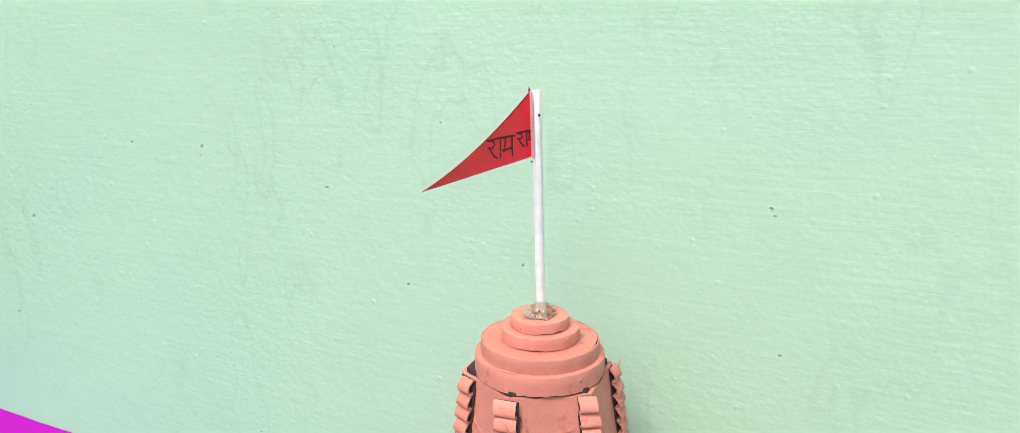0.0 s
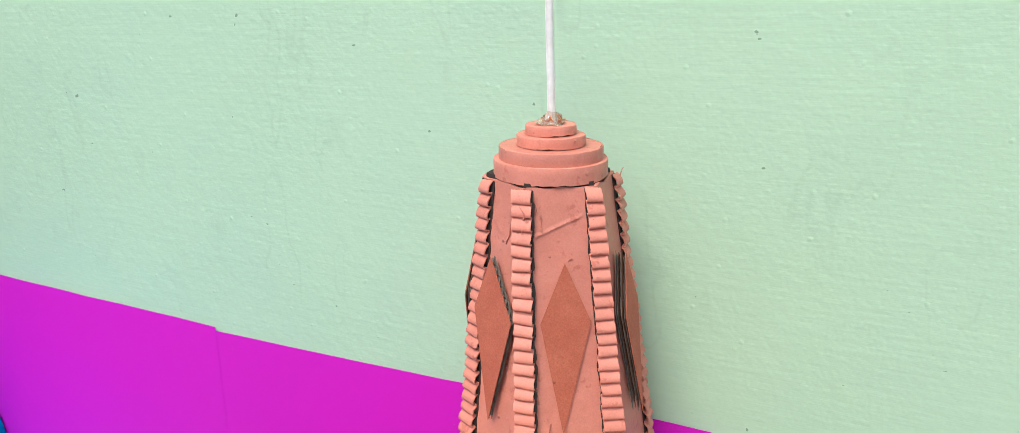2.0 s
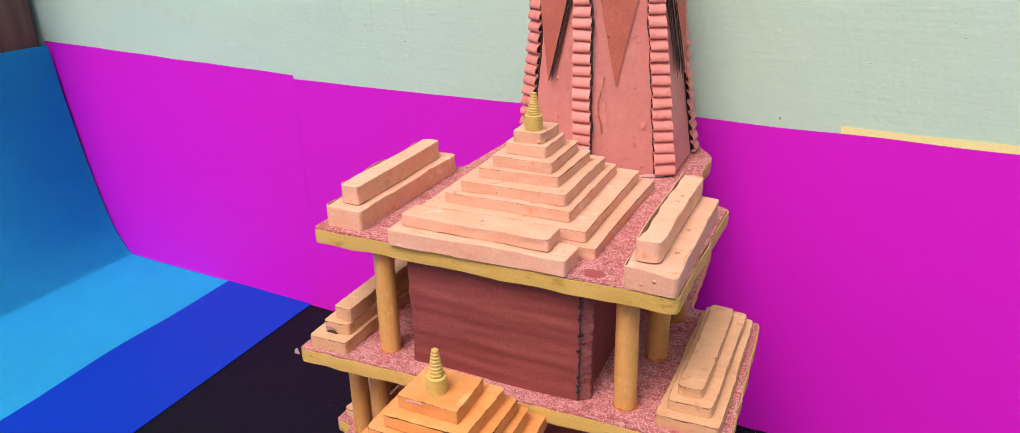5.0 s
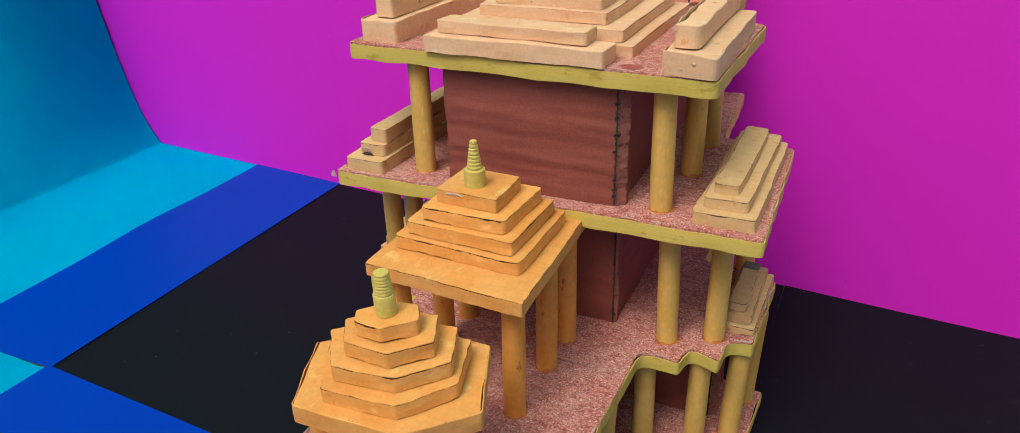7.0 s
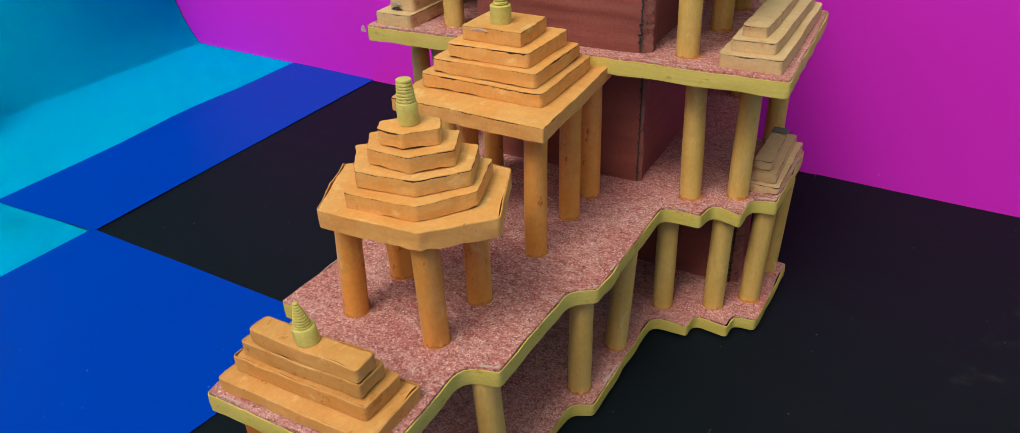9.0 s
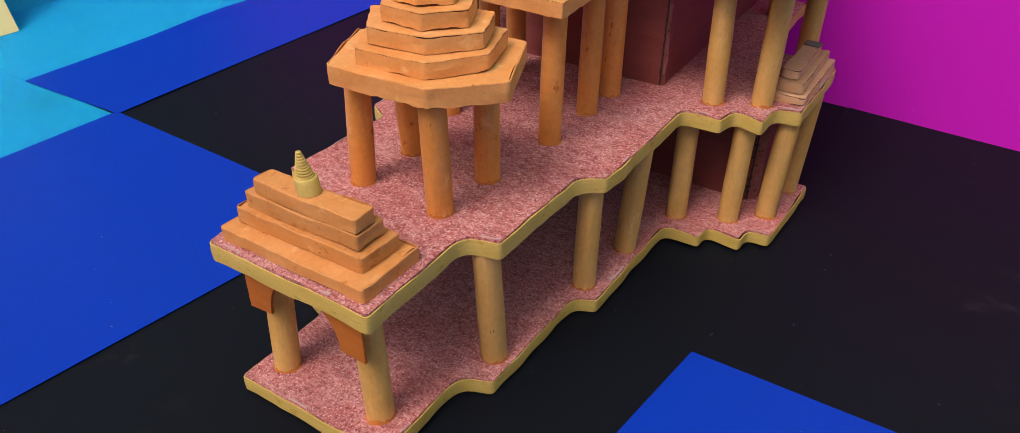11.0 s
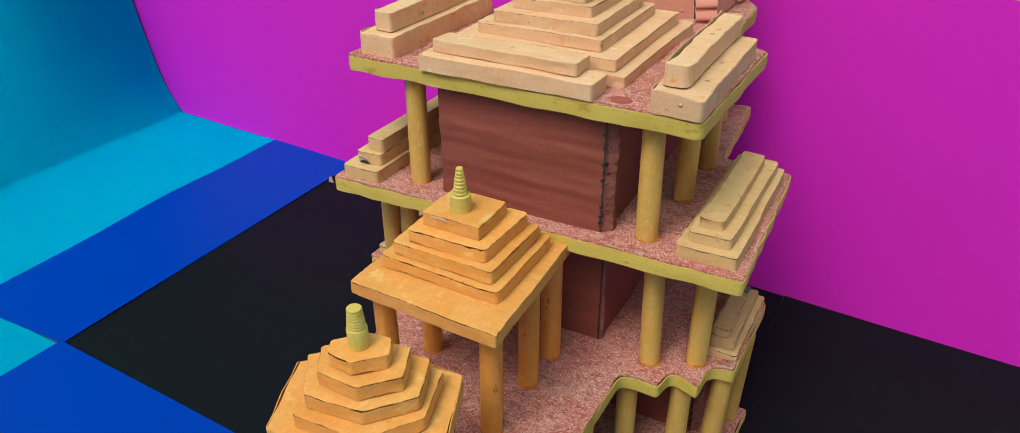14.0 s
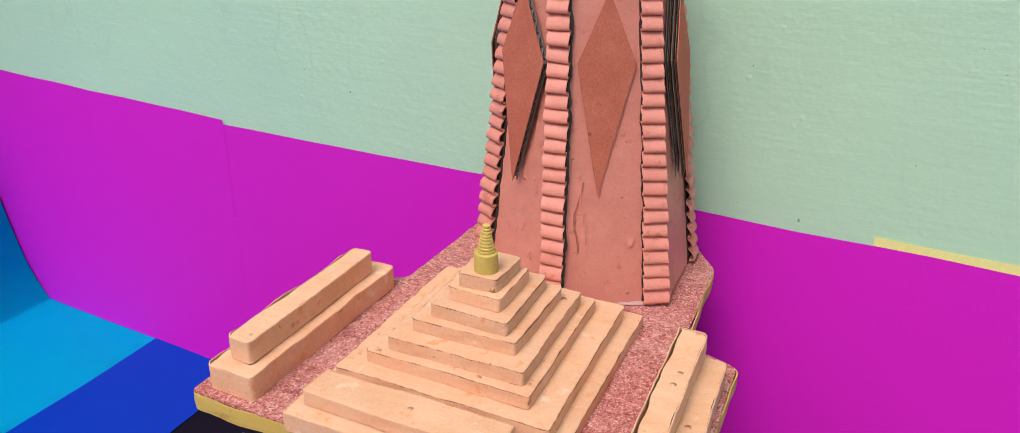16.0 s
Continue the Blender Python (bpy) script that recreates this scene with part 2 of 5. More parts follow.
GREEN = wall_paint()
MAGENTA = paper("magenta_paper", (0.72, 0.014, 0.60), (0.67, 0.014, 0.57))
CYAN = paper("light_blue_paper", (0.0, 0.345, 0.85), (0.0, 0.33, 0.82), 0.6, gloss=0.04, thin=1.0)
BLUE = paper("deep_blue_paper", (0.0, 0.036, 0.42), (0.0, 0.041, 0.44), 0.5, gloss=0.11)
BLACK = paper("black_paper", (0.0040, 0.0058, 0.0090), (0.0048, 0.0066, 0.0104), 0.55, gloss=0.10, scuff=(0.026, 0.024, 0.023))
YELLOW = paper("yellow_paper", (0.88, 0.84, 0.35), (0.86, 0.81, 0.32))
CARPET = speckled()
PINK = painted("terracotta_pink_paint", (0.675, 0.250, 0.192), (0.735, 0.290, 0.226), (0.57, 0.185, 0.138), 0.5, patch=45, relief=0.4, streaky=0.10, wear=0.60, lumps=1.8)
DIAMOND = painted("terracotta_printed_card", (0.54, 0.145, 0.090), (0.63, 0.190, 0.120), None, 0.75, patch=30, grain=950, streaky=0.12, rubbed=0.45)
CREAM = painted("peach_paint", (0.81, 0.438, 0.260), (0.84, 0.508, 0.330), (0.77, 0.345, 0.160), 0.6, (1, 1, 1), 48, 700, 0.5, wear=0.61, streaky=0.15, pale=(0.84, 0.61, 0.46), lumps=2.2)
ORANGE = painted("orange_ochre_paint", (0.81, 0.325, 0.082), (0.87, 0.405, 0.128), (0.66, 0.215, 0.04), 0.55, (1, 0.6, 1), 55, 600, 0.5, spread=0.3, wear=0.67, streaky=0.20, pale=(0.86, 0.52, 0.21))
PORCH = painted("deep_orange_paint", (0.63, 0.255, 0.065), (0.71, 0.32, 0.10), (0.50, 0.17, 0.03), 0.55, (1, 0.6, 1), 55, 600, 0.5, spread=0.3, streaky=0.12, pale=(0.76, 0.42, 0.17))
TAN = painted("tan_paint", (0.67, 0.385, 0.185), (0.74, 0.46, 0.245), (0.60, 0.28, 0.13), 0.68, (1, 1, 1), 48, 700, 0.5, streaky=0.14, pale=(0.78, 0.55, 0.36))
COLUMN = painted("ochre_column_paint", (0.71, 0.390, 0.098), (0.78, 0.455, 0.145), (0.52, 0.20, 0.030), 0.45, (1, 1, 0.35), 80, 800, 0.4, wear=0.70, streaky=0.2, pale=(0.82, 0.56, 0.26))
ORANGE_COLUMN = painted("orange_column_paint", (0.76, 0.285, 0.055), (0.82, 0.345, 0.085), (0.48, 0.115, 0.014), 0.45, (1, 1, 0.5), 70, 800, 0.45, wear=0.62, streaky=0.2, pale=(0.86, 0.49, 0.19))
TAPE = painted("olive_yellow_tape", (0.640, 0.440, 0.095), (0.720, 0.510, 0.135), (0.50, 0.32, 0.06), 0.6, (1, 1, 2), 40, 700, 0.3)
FINIAL = painted("pale_yellow_paper", (0.66, 0.470, 0.110), (0.71, 0.515, 0.145), None, 0.6, patch=80, relief=0.2)
BOX = box_card()
BARED = painted("crinkled_maroon_paper", (0.30, 0.095, 0.078), (0.38, 0.135, 0.112), (0.17, 0.045, 0.037), 0.6, patch=160, grain=900, relief=0.9, wear=0.56, lumps=2.0)
CORE = plain("grey_card_core", (0.17, 0.145, 0.125), 0.9)
FUZZ = plain("torn_white_fibre", (0.55, 0.36, 0.33), 0.9)
# Near black of torn edges; also paints the shade in gaps and holes.
DARK = plain("dark_edge_and_gap_shade", (0.035, 0.028, 0.026), 0.85)
# Core colours kept dark, so that gaps and slits in card look deep in shade.
RAW = plain("raw_card_core", (0.110, 0.042, 0.018), 0.95)
ORANGE_CORE = plain("gap_shade_orange_core", (0.14, 0.043, 0.012), 0.9)
PEACH_CORE = plain("gap_shade_peach_core", (0.23, 0.105, 0.055), 0.9)
BRACKET = painted("deep_orange_card", (0.52, 0.145, 0.02), (0.56, 0.165, 0.028), None, 0.6)
WHITE = plain("white_paper_stick", (0.86, 0.86, 0.86), 0.5)
RED = plain("red_flag_paper", (0.82, 0.020, 0.040), 0.38)
DARK_HEM = plain("dark_red_hem", (0.20, 0.012, 0.02), 0.6)
PALE = plain("pale_pink_tab", (0.72, 0.45, 0.5), 0.6)
INK = plain("black_ink", (0.045, 0.007, 0.008), 0.6)
SMEAR = plain("orange_glue_smear", (0.56, 0.17, 0.03), 0.35)
WASH = plain("dried_paint_run", (0.42, 0.135, 0.095), 0.5)
STAIN = plain("dried_red_glue", (0.36, 0.075, 0.068), 0.45)
GLUE = glue_clear()
BOARD = wood_board()
CEMENT = concrete()
PLASTER = plain("unseen_wall_plaster", (0.55, 0.53, 0.50), 0.9)

# ---- building helpers ----
PLACE = {}


def link(name, bm, mats, parent=None, label="", smooth=False):
    """Links a bmesh built in world metres as one mesh object, with its origin at the middle of its base."""
    co = np.array([v.co[:] for v in bm.verts])
    at = Vector(((co[:, 0].min() + co[:, 0].max()) / 2, (co[:, 1].min() + co[:, 1].max()) / 2, co[:, 2].min()))
    bmesh.ops.translate(bm, verts=bm.verts, vec=-at)
    me = bpy.data.meshes.new(name)
    bm.to_mesh(me)
    bm.free()
    for m in mats if isinstance(mats, (list, tuple)) else [mats]:
        me.materials.append(m)
    if smooth:
        me.polygons.foreach_set("use_smooth", [True] * len(me.polygons))
        me.set_sharp_from_angle(angle=radians(40))
    ob = new(name, me)
    PLACE[ob] = at
    ob.location = at - (PLACE[parent] if parent else Vector())
    ob.parent = parent
    if label:
        ob["label"] = label
    return ob


def part(name, bm, mats, parent, label="", smooth=False):
    return link(name, bm, mats, parent, label, smooth)


def wob(x, y, z, scale, seed=0.0):
    return noise.noise(Vector((x * scale + seed * 3.7, y * scale + seed * 1.3, z * scale - seed)))


def rounded(pts, r, step=0.007, hollow=None, sharp_left=-9.0):
    """A closed counter-clockwise outline with its corners rounded by r (inward corners by hollow) and its sides cut into short steps."""
    out, n = [], len(pts)
    hollow = r if hollow is None else hollow

    def bend(i):
        a, b, c = (Vector(pts[(i + k) % n]) for k in (-1, 0, 1))
        want = r if (b - a).cross(c - b) > 0 else (hollow if b.x > sharp_left else 0.001)
        return min(want, (a - b).length * 0.47, (c - b).length * 0.47)

    for i in range(n):
        a, b, c = (Vector(pts[(i + k) % n]) for k in (-1, 0, 1))
        u, w = (a - b), (c - b)
        rr = bend(i)
        p, q = b + u.normalized() * rr, b + w.normalized() * rr
        for k in range(5):
            s = k / 4
            out.append((1 - s) ** 2 * p + 2 * s * (1 - s) * b + s * s * q)
        r2 = bend((i + 1) % n)
        end = c + (b - c).normalized() * r2
        m = max(1, int((end - q).length / step))
        out += [q.lerp(end, k / m) for k in range(1, m)]
    return out


def area(pts):
    return sum(a[0] * b[1] - b[0] * a[1] for a, b in zip(pts, pts[1:] + pts[:1])) / 2


def offset(loop, d):
    """Moves each point of a counter-clockwise loop inwards by d (a number, or one for each point)."""
    n, out = len(loop), []
    for i in range(n):
        t = loop[(i + 1) % n] - loop[i - 1]
        t = t.normalized() if t.length > 1e-9 else Vector((1, 0))
        k = d[i] if isinstance(d, list) else d
        out.append(loop[i] + Vector((-t.y, t.x)) * k)
    return out


def ring(bm, loop, z):
    return [bm.verts.new((p[0], p[1], z[i] if isinstance(z, list) else z)) for i, p in enumerate(loop)]


def bridge(bm, a, b, slot=0):
    n = len(a)
    for i in range(n):
        f = bm.faces.new((a[i], a[(i + 1) % n], b[(i + 1) % n], b[i]))
        f.material_index = slot


def cap(bm, loop, flip=False, slot=0):
    """Closes a loop that may have inward corners, in triangles."""
    for tri in geometry.tessellate_polygon([[v.co.copy() for v in loop]]):
        vs = [loop[i] for i in tri]
        if len(set(vs)) < 3:
            continue
        f = bm.faces.new(vs)
        f.normal_update()
        if (f.normal.z < 0) != flip:
            f.normal_flip()
        f.material_index = slot


def card(pts, z0, z1, r=0.002, lip=0.0005, gap=0.0007, wave=0.0005, seed=0.0, sag=0.0, rip=None, lid_gap=None, undercut=0.0011):
    """A piece of card wrapped round its edge with a painted paper strip that is closed in most places; here and there, and along the side rip, it stands off and a dark gap shows behind it."""
    if area(pts) < 0:
        pts = pts[::-1]
    loop = rounded(pts, r, 0.0022)
    loop = [p + Vector((wob(p.x, p.y, z0, 60, seed), wob(p.y, p.x, z0, 60, seed + 9))) * wave * 0.5 + Vector((wob(p.x, p.y, z0, 22, seed + 4), wob(p.y, p.x, z0, 22, seed + 8))) * wave * 1.4 + Vector((wob(p.x, p.y, z0, 190, seed + 2), wob(p.y, p.x, z0, 190, seed + 6))) * wave * 0.5 for p in loop]
    bm = bmesh.new()
    n, gaps, rims = len(loop), [], []
    top = [z1 + sag * wob(p.x, p.y, 0, 25, seed + 2) for p in loop]
    for i, p in enumerate(loop):
        t = (loop[(i + 1) % n] - loop[i - 1]).normalized()
        loose = min(1.0, max(0.0, 2.6 * wob(p.x, p.y, z1, 45, seed + 7) - 0.35))
        if rip is not None and Vector((t.y, -t.x)).dot(Vector(rip)) > 0.8:
            loose += max(0.0, 0.45 + 1.6 * wob(p.x, p.y, z1, 75, seed + 11))
        gaps.append(0.00078 + gap * loose)
        rims.append(top[i] + lip * (min(1.5, 1.2 * loose) + 0.5 * wob(p.x, p.y, z1, 120, seed + 5)))
    if lid_gap is not None:
        # a top sheet with a ragged edge lies on the band; slits, darkened by the core colour as shade, show where they
        # do not meet
        slit = [lid_gap * min(1.2, max(0.0, -0.10 + 1.1 * wob(p.x, p.y, z1, 48, seed + 7) + 1.0 * wob(p.x, p.y, z1, 160, seed + 1) + 0.6 * wob(p.x, p.y, z1, 380, seed + 3))) for p in loop]
        if rip is not None:
            for i, p in enumerate(loop):
                t = (loop[(i + 1) % n] - loop[i - 1]).normalized()
                if Vector((t.y, -t.x)).dot(Vector(rip)) > 0.8:
                    slit[i] += lid_gap * max(0.0, 0.35 + 0.9 * wob(p.x, p.y, z1, 80, seed + 12) + 0.8 * wob(p.x, p.y, z1, 300, seed + 13))
        ragged = [0.0002 - 0.0003 * wob(p.x, p.y, z1, 90, seed + 15) - 0.0006 * wob(p.x, p.y, z1, 330, seed + 2) for p in loop]
        under = [t - 0.00045 for t in top]
    # Slot 1 faces take the dark core colour, which adds shade to the gaps.
    foot = ring(bm, offset(loop, 0.0011), z0)
    sole = ring(bm, offset(loop, 0.0011), z0 + 0.0006)
    low = ring(bm, loop, [z0 + 0.00005 + min(undercut, 0.0022 * max(0, wob(p.x, p.y, z0, 45, seed + 3) + 0.6 * wob(p.x, p.y, z0, 190, seed + 13) - 0.02)) for p in loop])
    mid = ring(bm, [p + Vector((wob(p.x, p.y, 3, 90, seed), wob(p.y, p.x, 5, 90, seed))) * wave for p in loop], (z0 + z1) / 2)
    if lid_gap is not None:
        edge = ring(bm, loop, [u - g - 0.00002 for u, g in zip(under, slit)])
        dark = ring(bm, offset(loop, 0.0016), [u - g - 0.00002 for u, g in zip(under, slit)])
        roof = ring(bm, offset(loop, 0.0016), under)
        brim = ring(bm, offset(loop, ragged), under)
        crown = ring(bm, offset(loop, [q + 0.0001 for q in ragged]), [t - 0.0001 for t in top])
        lid = ring(bm, offset(loop, [q + 0.0004 for q in ragged]), top)
        for a, b, slot in ((foot, sole, 1), (sole, low, 1), (low, mid, 0), (mid, edge, 0), (edge, dark, 1), (dark, roof, 1), (roof, brim, 1), (brim, crown, 0), (crown, lid, 0)):
            bridge(bm, a, b, slot)
        bm.faces.new(lid)
        bm.faces.new(foot[::-1])
        return bm
    edge = ring(bm, loop, [q - 0.0006 for q in rims])
    soft = ring(bm, offset(loop, 0.0002), [q - 0.00018 for q in rims])
    hi = ring(bm, offset(loop, 0.0007), rims)
    deep = ring(bm, offset(loop, 0.0007), [t - 0.0032 for t in top])
    wall = ring(bm, offset(loop, gaps), [t - 0.0032 for t in top])
    lid = ring(bm, offset(loop, gaps), [t - 0.00015 for t in top])
    for a, b, slot in ((foot, sole, 1), (sole, low, 1), (low, mid, 0), (mid, edge, 0), (edge, soft, 0), (soft, hi, 0), (hi, deep, 0), (deep, wall, 1), (wall, lid, 1)):
        bridge(bm, a, b, slot)
    bm.faces.new(lid)
    bm.faces.new(foot[::-1])
    return bm


def box_pts(x0, x1, y0, y1, skew=0.0):
    return [Vector((x0, y0 + skew)), Vector((x1, y0 - skew)), Vector((x1 - skew, y1)), Vector((x0 + skew, y1))]


def vec2(pts):
    return [Vector(p) for p in pts]


def lathe(profile, at, n=24, lean=(0.0, 0.0), wave=0.0, seed=0.0):
    """Turns a profile of (radius, height) round an upright axis that leans."""
    bm = bmesh.new()
    rings = []
    for r, z in profile:
        row = []
        for k in range(n):
            a = 2 * math.pi * k / n
            rr = r * (1 + wave * wob(math.cos(a), math.sin(a), z * 150, 1.5, seed))
            row.append(bm.verts.new((at[0] + rr * math.cos(a) + lean[0] * z, at[1] + rr * math.sin(a) + lean[1] * z, at[2] + z)))
        rings.append(row)
    for a, b in zip(rings, rings[1:]):
        bridge(bm, a, b)
    bm.faces.new(rings[-1])
    bm.faces.new(rings[0][::-1])
    return bm


def finial(at, base_r, base_h, coil_r, tip_r, coil_h, coils, parent, lean=(0, 0), loose=0.3):
    """A rolled-paper finial: a plain drum and a coil of paper pulled up into a cone."""
    prof = [(base_r, 0), (base_r * 1.01, base_h * 0.5), (base_r, base_h - 0.0004), (base_r * 0.93, base_h)]
    for k in range(coils):
        s0, s1 = k / coils, (k + 1) / coils
        r0, r1 = coil_r + (tip_r - coil_r) * s0, coil_r + (tip_r - coil_r) * s1
        z0, z1 = base_h + coil_h * s0, base_h + coil_h * s1
        groove = (r0 + r1) / 2 * (1 - loose * 0.45)
        prof += [(groove, z0 + 0.0001), (r0, z0 + (z1 - z0) * 0.25), (r0 * 0.99 + r1 * 0.01, z0 + (z1 - z0) * 0.72), (groove * 0.99, z1 - 0.0001)]
    prof.append((tip_r * 0.5, base_h + coil_h))
    return part("finial", lathe(prof, at, 22, lean, 0.03, at[0] * 50), FINIAL, parent, "coiled pale yellow paper finial", True)


def sheet(pts, z, bulge=None, cells=12):
    """A flat four-cornered sheet of paper, a grid with slow waves, 0.4 mm thick."""
    bm = bmesh.new()
    a, b, c, d = (Vector(p) for p in pts)
    rows = []
    for j in range(cells + 1):
        row = []
        for i in range(cells + 1):
            u, v = i / cells, j / cells
            p = a.lerp(b, u).lerp(d.lerp(c, u), v)
            lift = 0.0006 * (1 + wob(p.x, p.y, z, 9, z * 900)) + (bulge(u, v) if bulge else 0)
            row.append(bm.verts.new((p.x, p.y, z + lift)))
        rows.append(row)
    for r0, r1 in zip(rows, rows[1:]):
        for i in range(cells):
            bm.faces.new((r0[i], r0[i + 1], r1[i + 1], r1[i]))
    thicken(bm, 0.0004)
    return bm


def thicken(bm, t):
    """Gives an open sheet a thickness t behind its faces."""
    bm.normal_update()
    verts, faces = list(bm.verts), list(bm.faces)
    edges = [e for e in bm.edges if e.is_boundary]
    back = {v: bm.verts.new(v.co - v.normal * t) for v in verts}
    for f in faces:
        bm.faces.new([back[v] for v in reversed(f.verts)]).material_index = f.material_index
    for e in edges:
        a, b = e.verts
        f = e.link_faces[0]
        vs = list(f.verts)
        if vs[(vs.index(a) + 1) % len(vs)] == b:
            a, b = b, a
        bm.faces.new((a, b, back[b], back[a])).material_index = f.material_index


def block(x0, x1, y0, y1, z0, z1):
    bm = bmesh.new()
    bmesh.ops.create_cube(bm, size=1, matrix=Matrix.Translation(((x0 + x1) / 2, (y0 + y1) / 2, (z0 + z1) / 2)) @ Matrix.Diagonal((x1 - x0, y1 - y0, z1 - z0, 1)))
    return bm


# ---- the setting ----
def wall_y(x):
    return 0.457 - 0.0575 * x


def wall_slab(name, x0, x1, z0, z1, near, far, mat, cells=1):
    """An upright slab along the wall's line, between two distances behind it."""
    bm = bmesh.new()
    vs = [bm.verts.new((x, wall_y(x) + d, z)) for z in (z0, z1) for x, d in ((x0, near), (x1, near), (x1, far), (x0, far))]
    for q in ((3, 2, 1, 0), (4, 5, 6, 7), (0, 1, 5, 4), (1, 2, 6, 5), (2, 3, 7, 6), (3, 0, 4, 7)):
        bm.faces.new([vs[i] for i in q])
    return link(name, bm, mat)


g = bmesh.new()
bmesh.ops.create_grid(g, x_segments=8, y_segments=8, size=60, matrix=Matrix.Translation((0, 0, -0.003)))
tagged(link("ground", g, CEMENT), "grey cement floor under the coloured paper sheets", "floor", kind="structure")
tagged(wall_slab("wall_north", -2.6, 2.6, -0.003, 2.9, 0.0, 0.15, GREEN), "pale green painted plaster wall with brush marks and chips", "wall", kind="structure")
# Added walls, all out of view; their heights set how much low light enters.
for name, x0, x1, y0, y1 in (("wall_south", -2.6, 2.6, -2.55, -2.4), ("wall_west", -2.75, -2.6, -2.55, 0.55), ("wall_east", 2.6, 2.75, -2.55, 0.30)):
    tagged(link(name, block(x0, x1, y0, y1, -0.003, 0.7 if name == "wall_east" else 1.4), PLASTER), "unseen grey-white plaster wall added to cut off low light", "wall", kind="structure")


def on_wall(name, x0, x1, tops, lift, mat, foot=0.0):
    """A paper sheet that stands on the floor against the wall; tops: its height at both ends; lift: its distance from the wall."""
    bm = bmesh.new()
    nx, nz, rows = 16, 10, []
    for j in range(nz + 1):
        row = []
        for i in range(nx + 1):
            u, v = i / nx, j / nz
            x = x0 + (x1 - x0) * u
            z = foot + (tops[0] + (tops[1] - tops[0]) * u + 0.0012 * wob(x, 0, 0, 14, x0) - foot) * v
            bow = 0.0012 * (1 + wob(x, z, 0, 7, 2.0))
            row.append(bm.verts.new((x, wall_y(x) - lift - bow, z)))
        rows.append(row)
    for r0, r1 in zip(rows, rows[1:]):
        for i in range(nx):
            bm.faces.new((r0[i], r0[i + 1], r1[i + 1], r1[i]))
    thicken(bm, 0.00006)
    return link(name, bm, mat, smooth=True)


tagged(on_wall("paper_sheet", -0.958, -0.5215, (0.3010, 0.2935), 0.0012, MAGENTA), "bright magenta paper sheet standing against the green wall", "paper sheet", "magenta sheets")
tagged(on_wall("paper_sheet", -0.526, -0.106, (0.2885, 0.2945), 0.0010, MAGENTA), "bright magenta paper sheet standing against the green wall", "paper sheet", "magenta sheets")
tagged(on_wall("paper_sheet", -0.110, 0.312, (0.2985, 0.2985), 0.0019, MAGENTA), "bright magenta paper sheet standing against the green wall", "paper sheet", "magenta sheets")
tagged(on_wall("paper_sheet", 0.043, 0.46, (0.3045, 0.3040), 0.0008, YELLOW, 0.004), "yellow paper sheet tucked behind the magenta one", "paper sheet")


def curved_sheet(name, y0, y1, x_in, x_bend, x_top, z_top, mat, z):
    """A sheet that lies on the floor and bends up to lean back at its far end."""
    prof = [Vector((x_in + (x_bend + 0.05 - x_in) * k / 6, z)) for k in range(7)]
    reach = x_bend - x_top
    knots = [(x_bend + 0.05, 0), (x_bend + 0.014, 0.0), (x_bend + 0.001, 0.006), (x_bend - 0.29 * reach, 0.042), (x_bend - 0.52 * reach, 0.098), (x_bend - 0.68 * reach, 0.15), (x_bend - 0.89 * reach, 0.235), (x_top, z_top)]
    for k in range(1, len(knots) - 2):
        p0, p1, p2, p3 = (Vector(q) for q in knots[k - 1 : k + 3])
        for m in range(1, 5):
            t = m / 4
            prof.append(0.5 * (2 * p1 + (p2 - p0) * t + (2 * p0 - 5 * p1 + 4 * p2 - p3) * t * t + (3 * p1 - p0 - 3 * p2 + p3) * t ** 3) + Vector((0, z)))
    prof.append(Vector(knots[-1]))
    bm = bmesh.new()
    rows = []
    for p in prof:
        rows.append([bm.verts.new((p.x, y0[0] + (y1 - y0[0]) * k / 10, p.y + 0.0006 * (1 + wob(p.x, k / 10, 0, 8)))) for k in range(11)])
    for r0, r1 in zip(rows, rows[1:]):
        for i in range(10):
            bm.faces.new((r0[i], r0[i + 1], r1[i + 1], r1[i]))
    bmesh.ops.recalc_face_normals(bm, faces=bm.faces)
    bm.normal_update()
    if bm.faces[0].normal.z < 0:
        bmesh.ops.reverse_faces(bm, faces=bm.faces)
    thicken(bm, 0.0004)
    return link(name, bm, mat, smooth=True)


tagged(curved_sheet("paper_sheet", (0.072,), 0.5045, -0.668, -0.8760, -0.9460, 0.2965, CYAN, 0.0008), "light blue paper sheet bent up from the floor", "paper sheet", "light blue sheets")
tagged(curved_sheet("paper_sheet", (-0.34,), 0.0745, -0.541, -0.8760, -0.9480, 0.29, CYAN, 0.0), "light blue paper sheet bent up from the floor", "paper sheet", "light blue sheets")
tagged(link("paper_sheet", sheet(vec2([(-0.670, 0.070), (-0.534, 0.076), (-0.537, 0.4865), (-0.679, 0.495)]), 0.0016, lambda u, v: 0.0028 * max(0, 1 - 7 * u) * math.sin(math.pi * min(1, max(0, (v - 0.3) / 0.5))) ** 2), BLUE, smooth=True), "deep blue paper strip on the floor", "paper sheet", "deep blue sheets")
tagged(link("paper_sheet", sheet(vec2([(-0.542, -0.345), (-0.303, -0.345), (-0.250, 0.068), (-0.538, 0.0775)]), 0.0020), BLUE, smooth=True), "deep blue paper sheet on the floor", "paper sheet", "deep blue sheets")
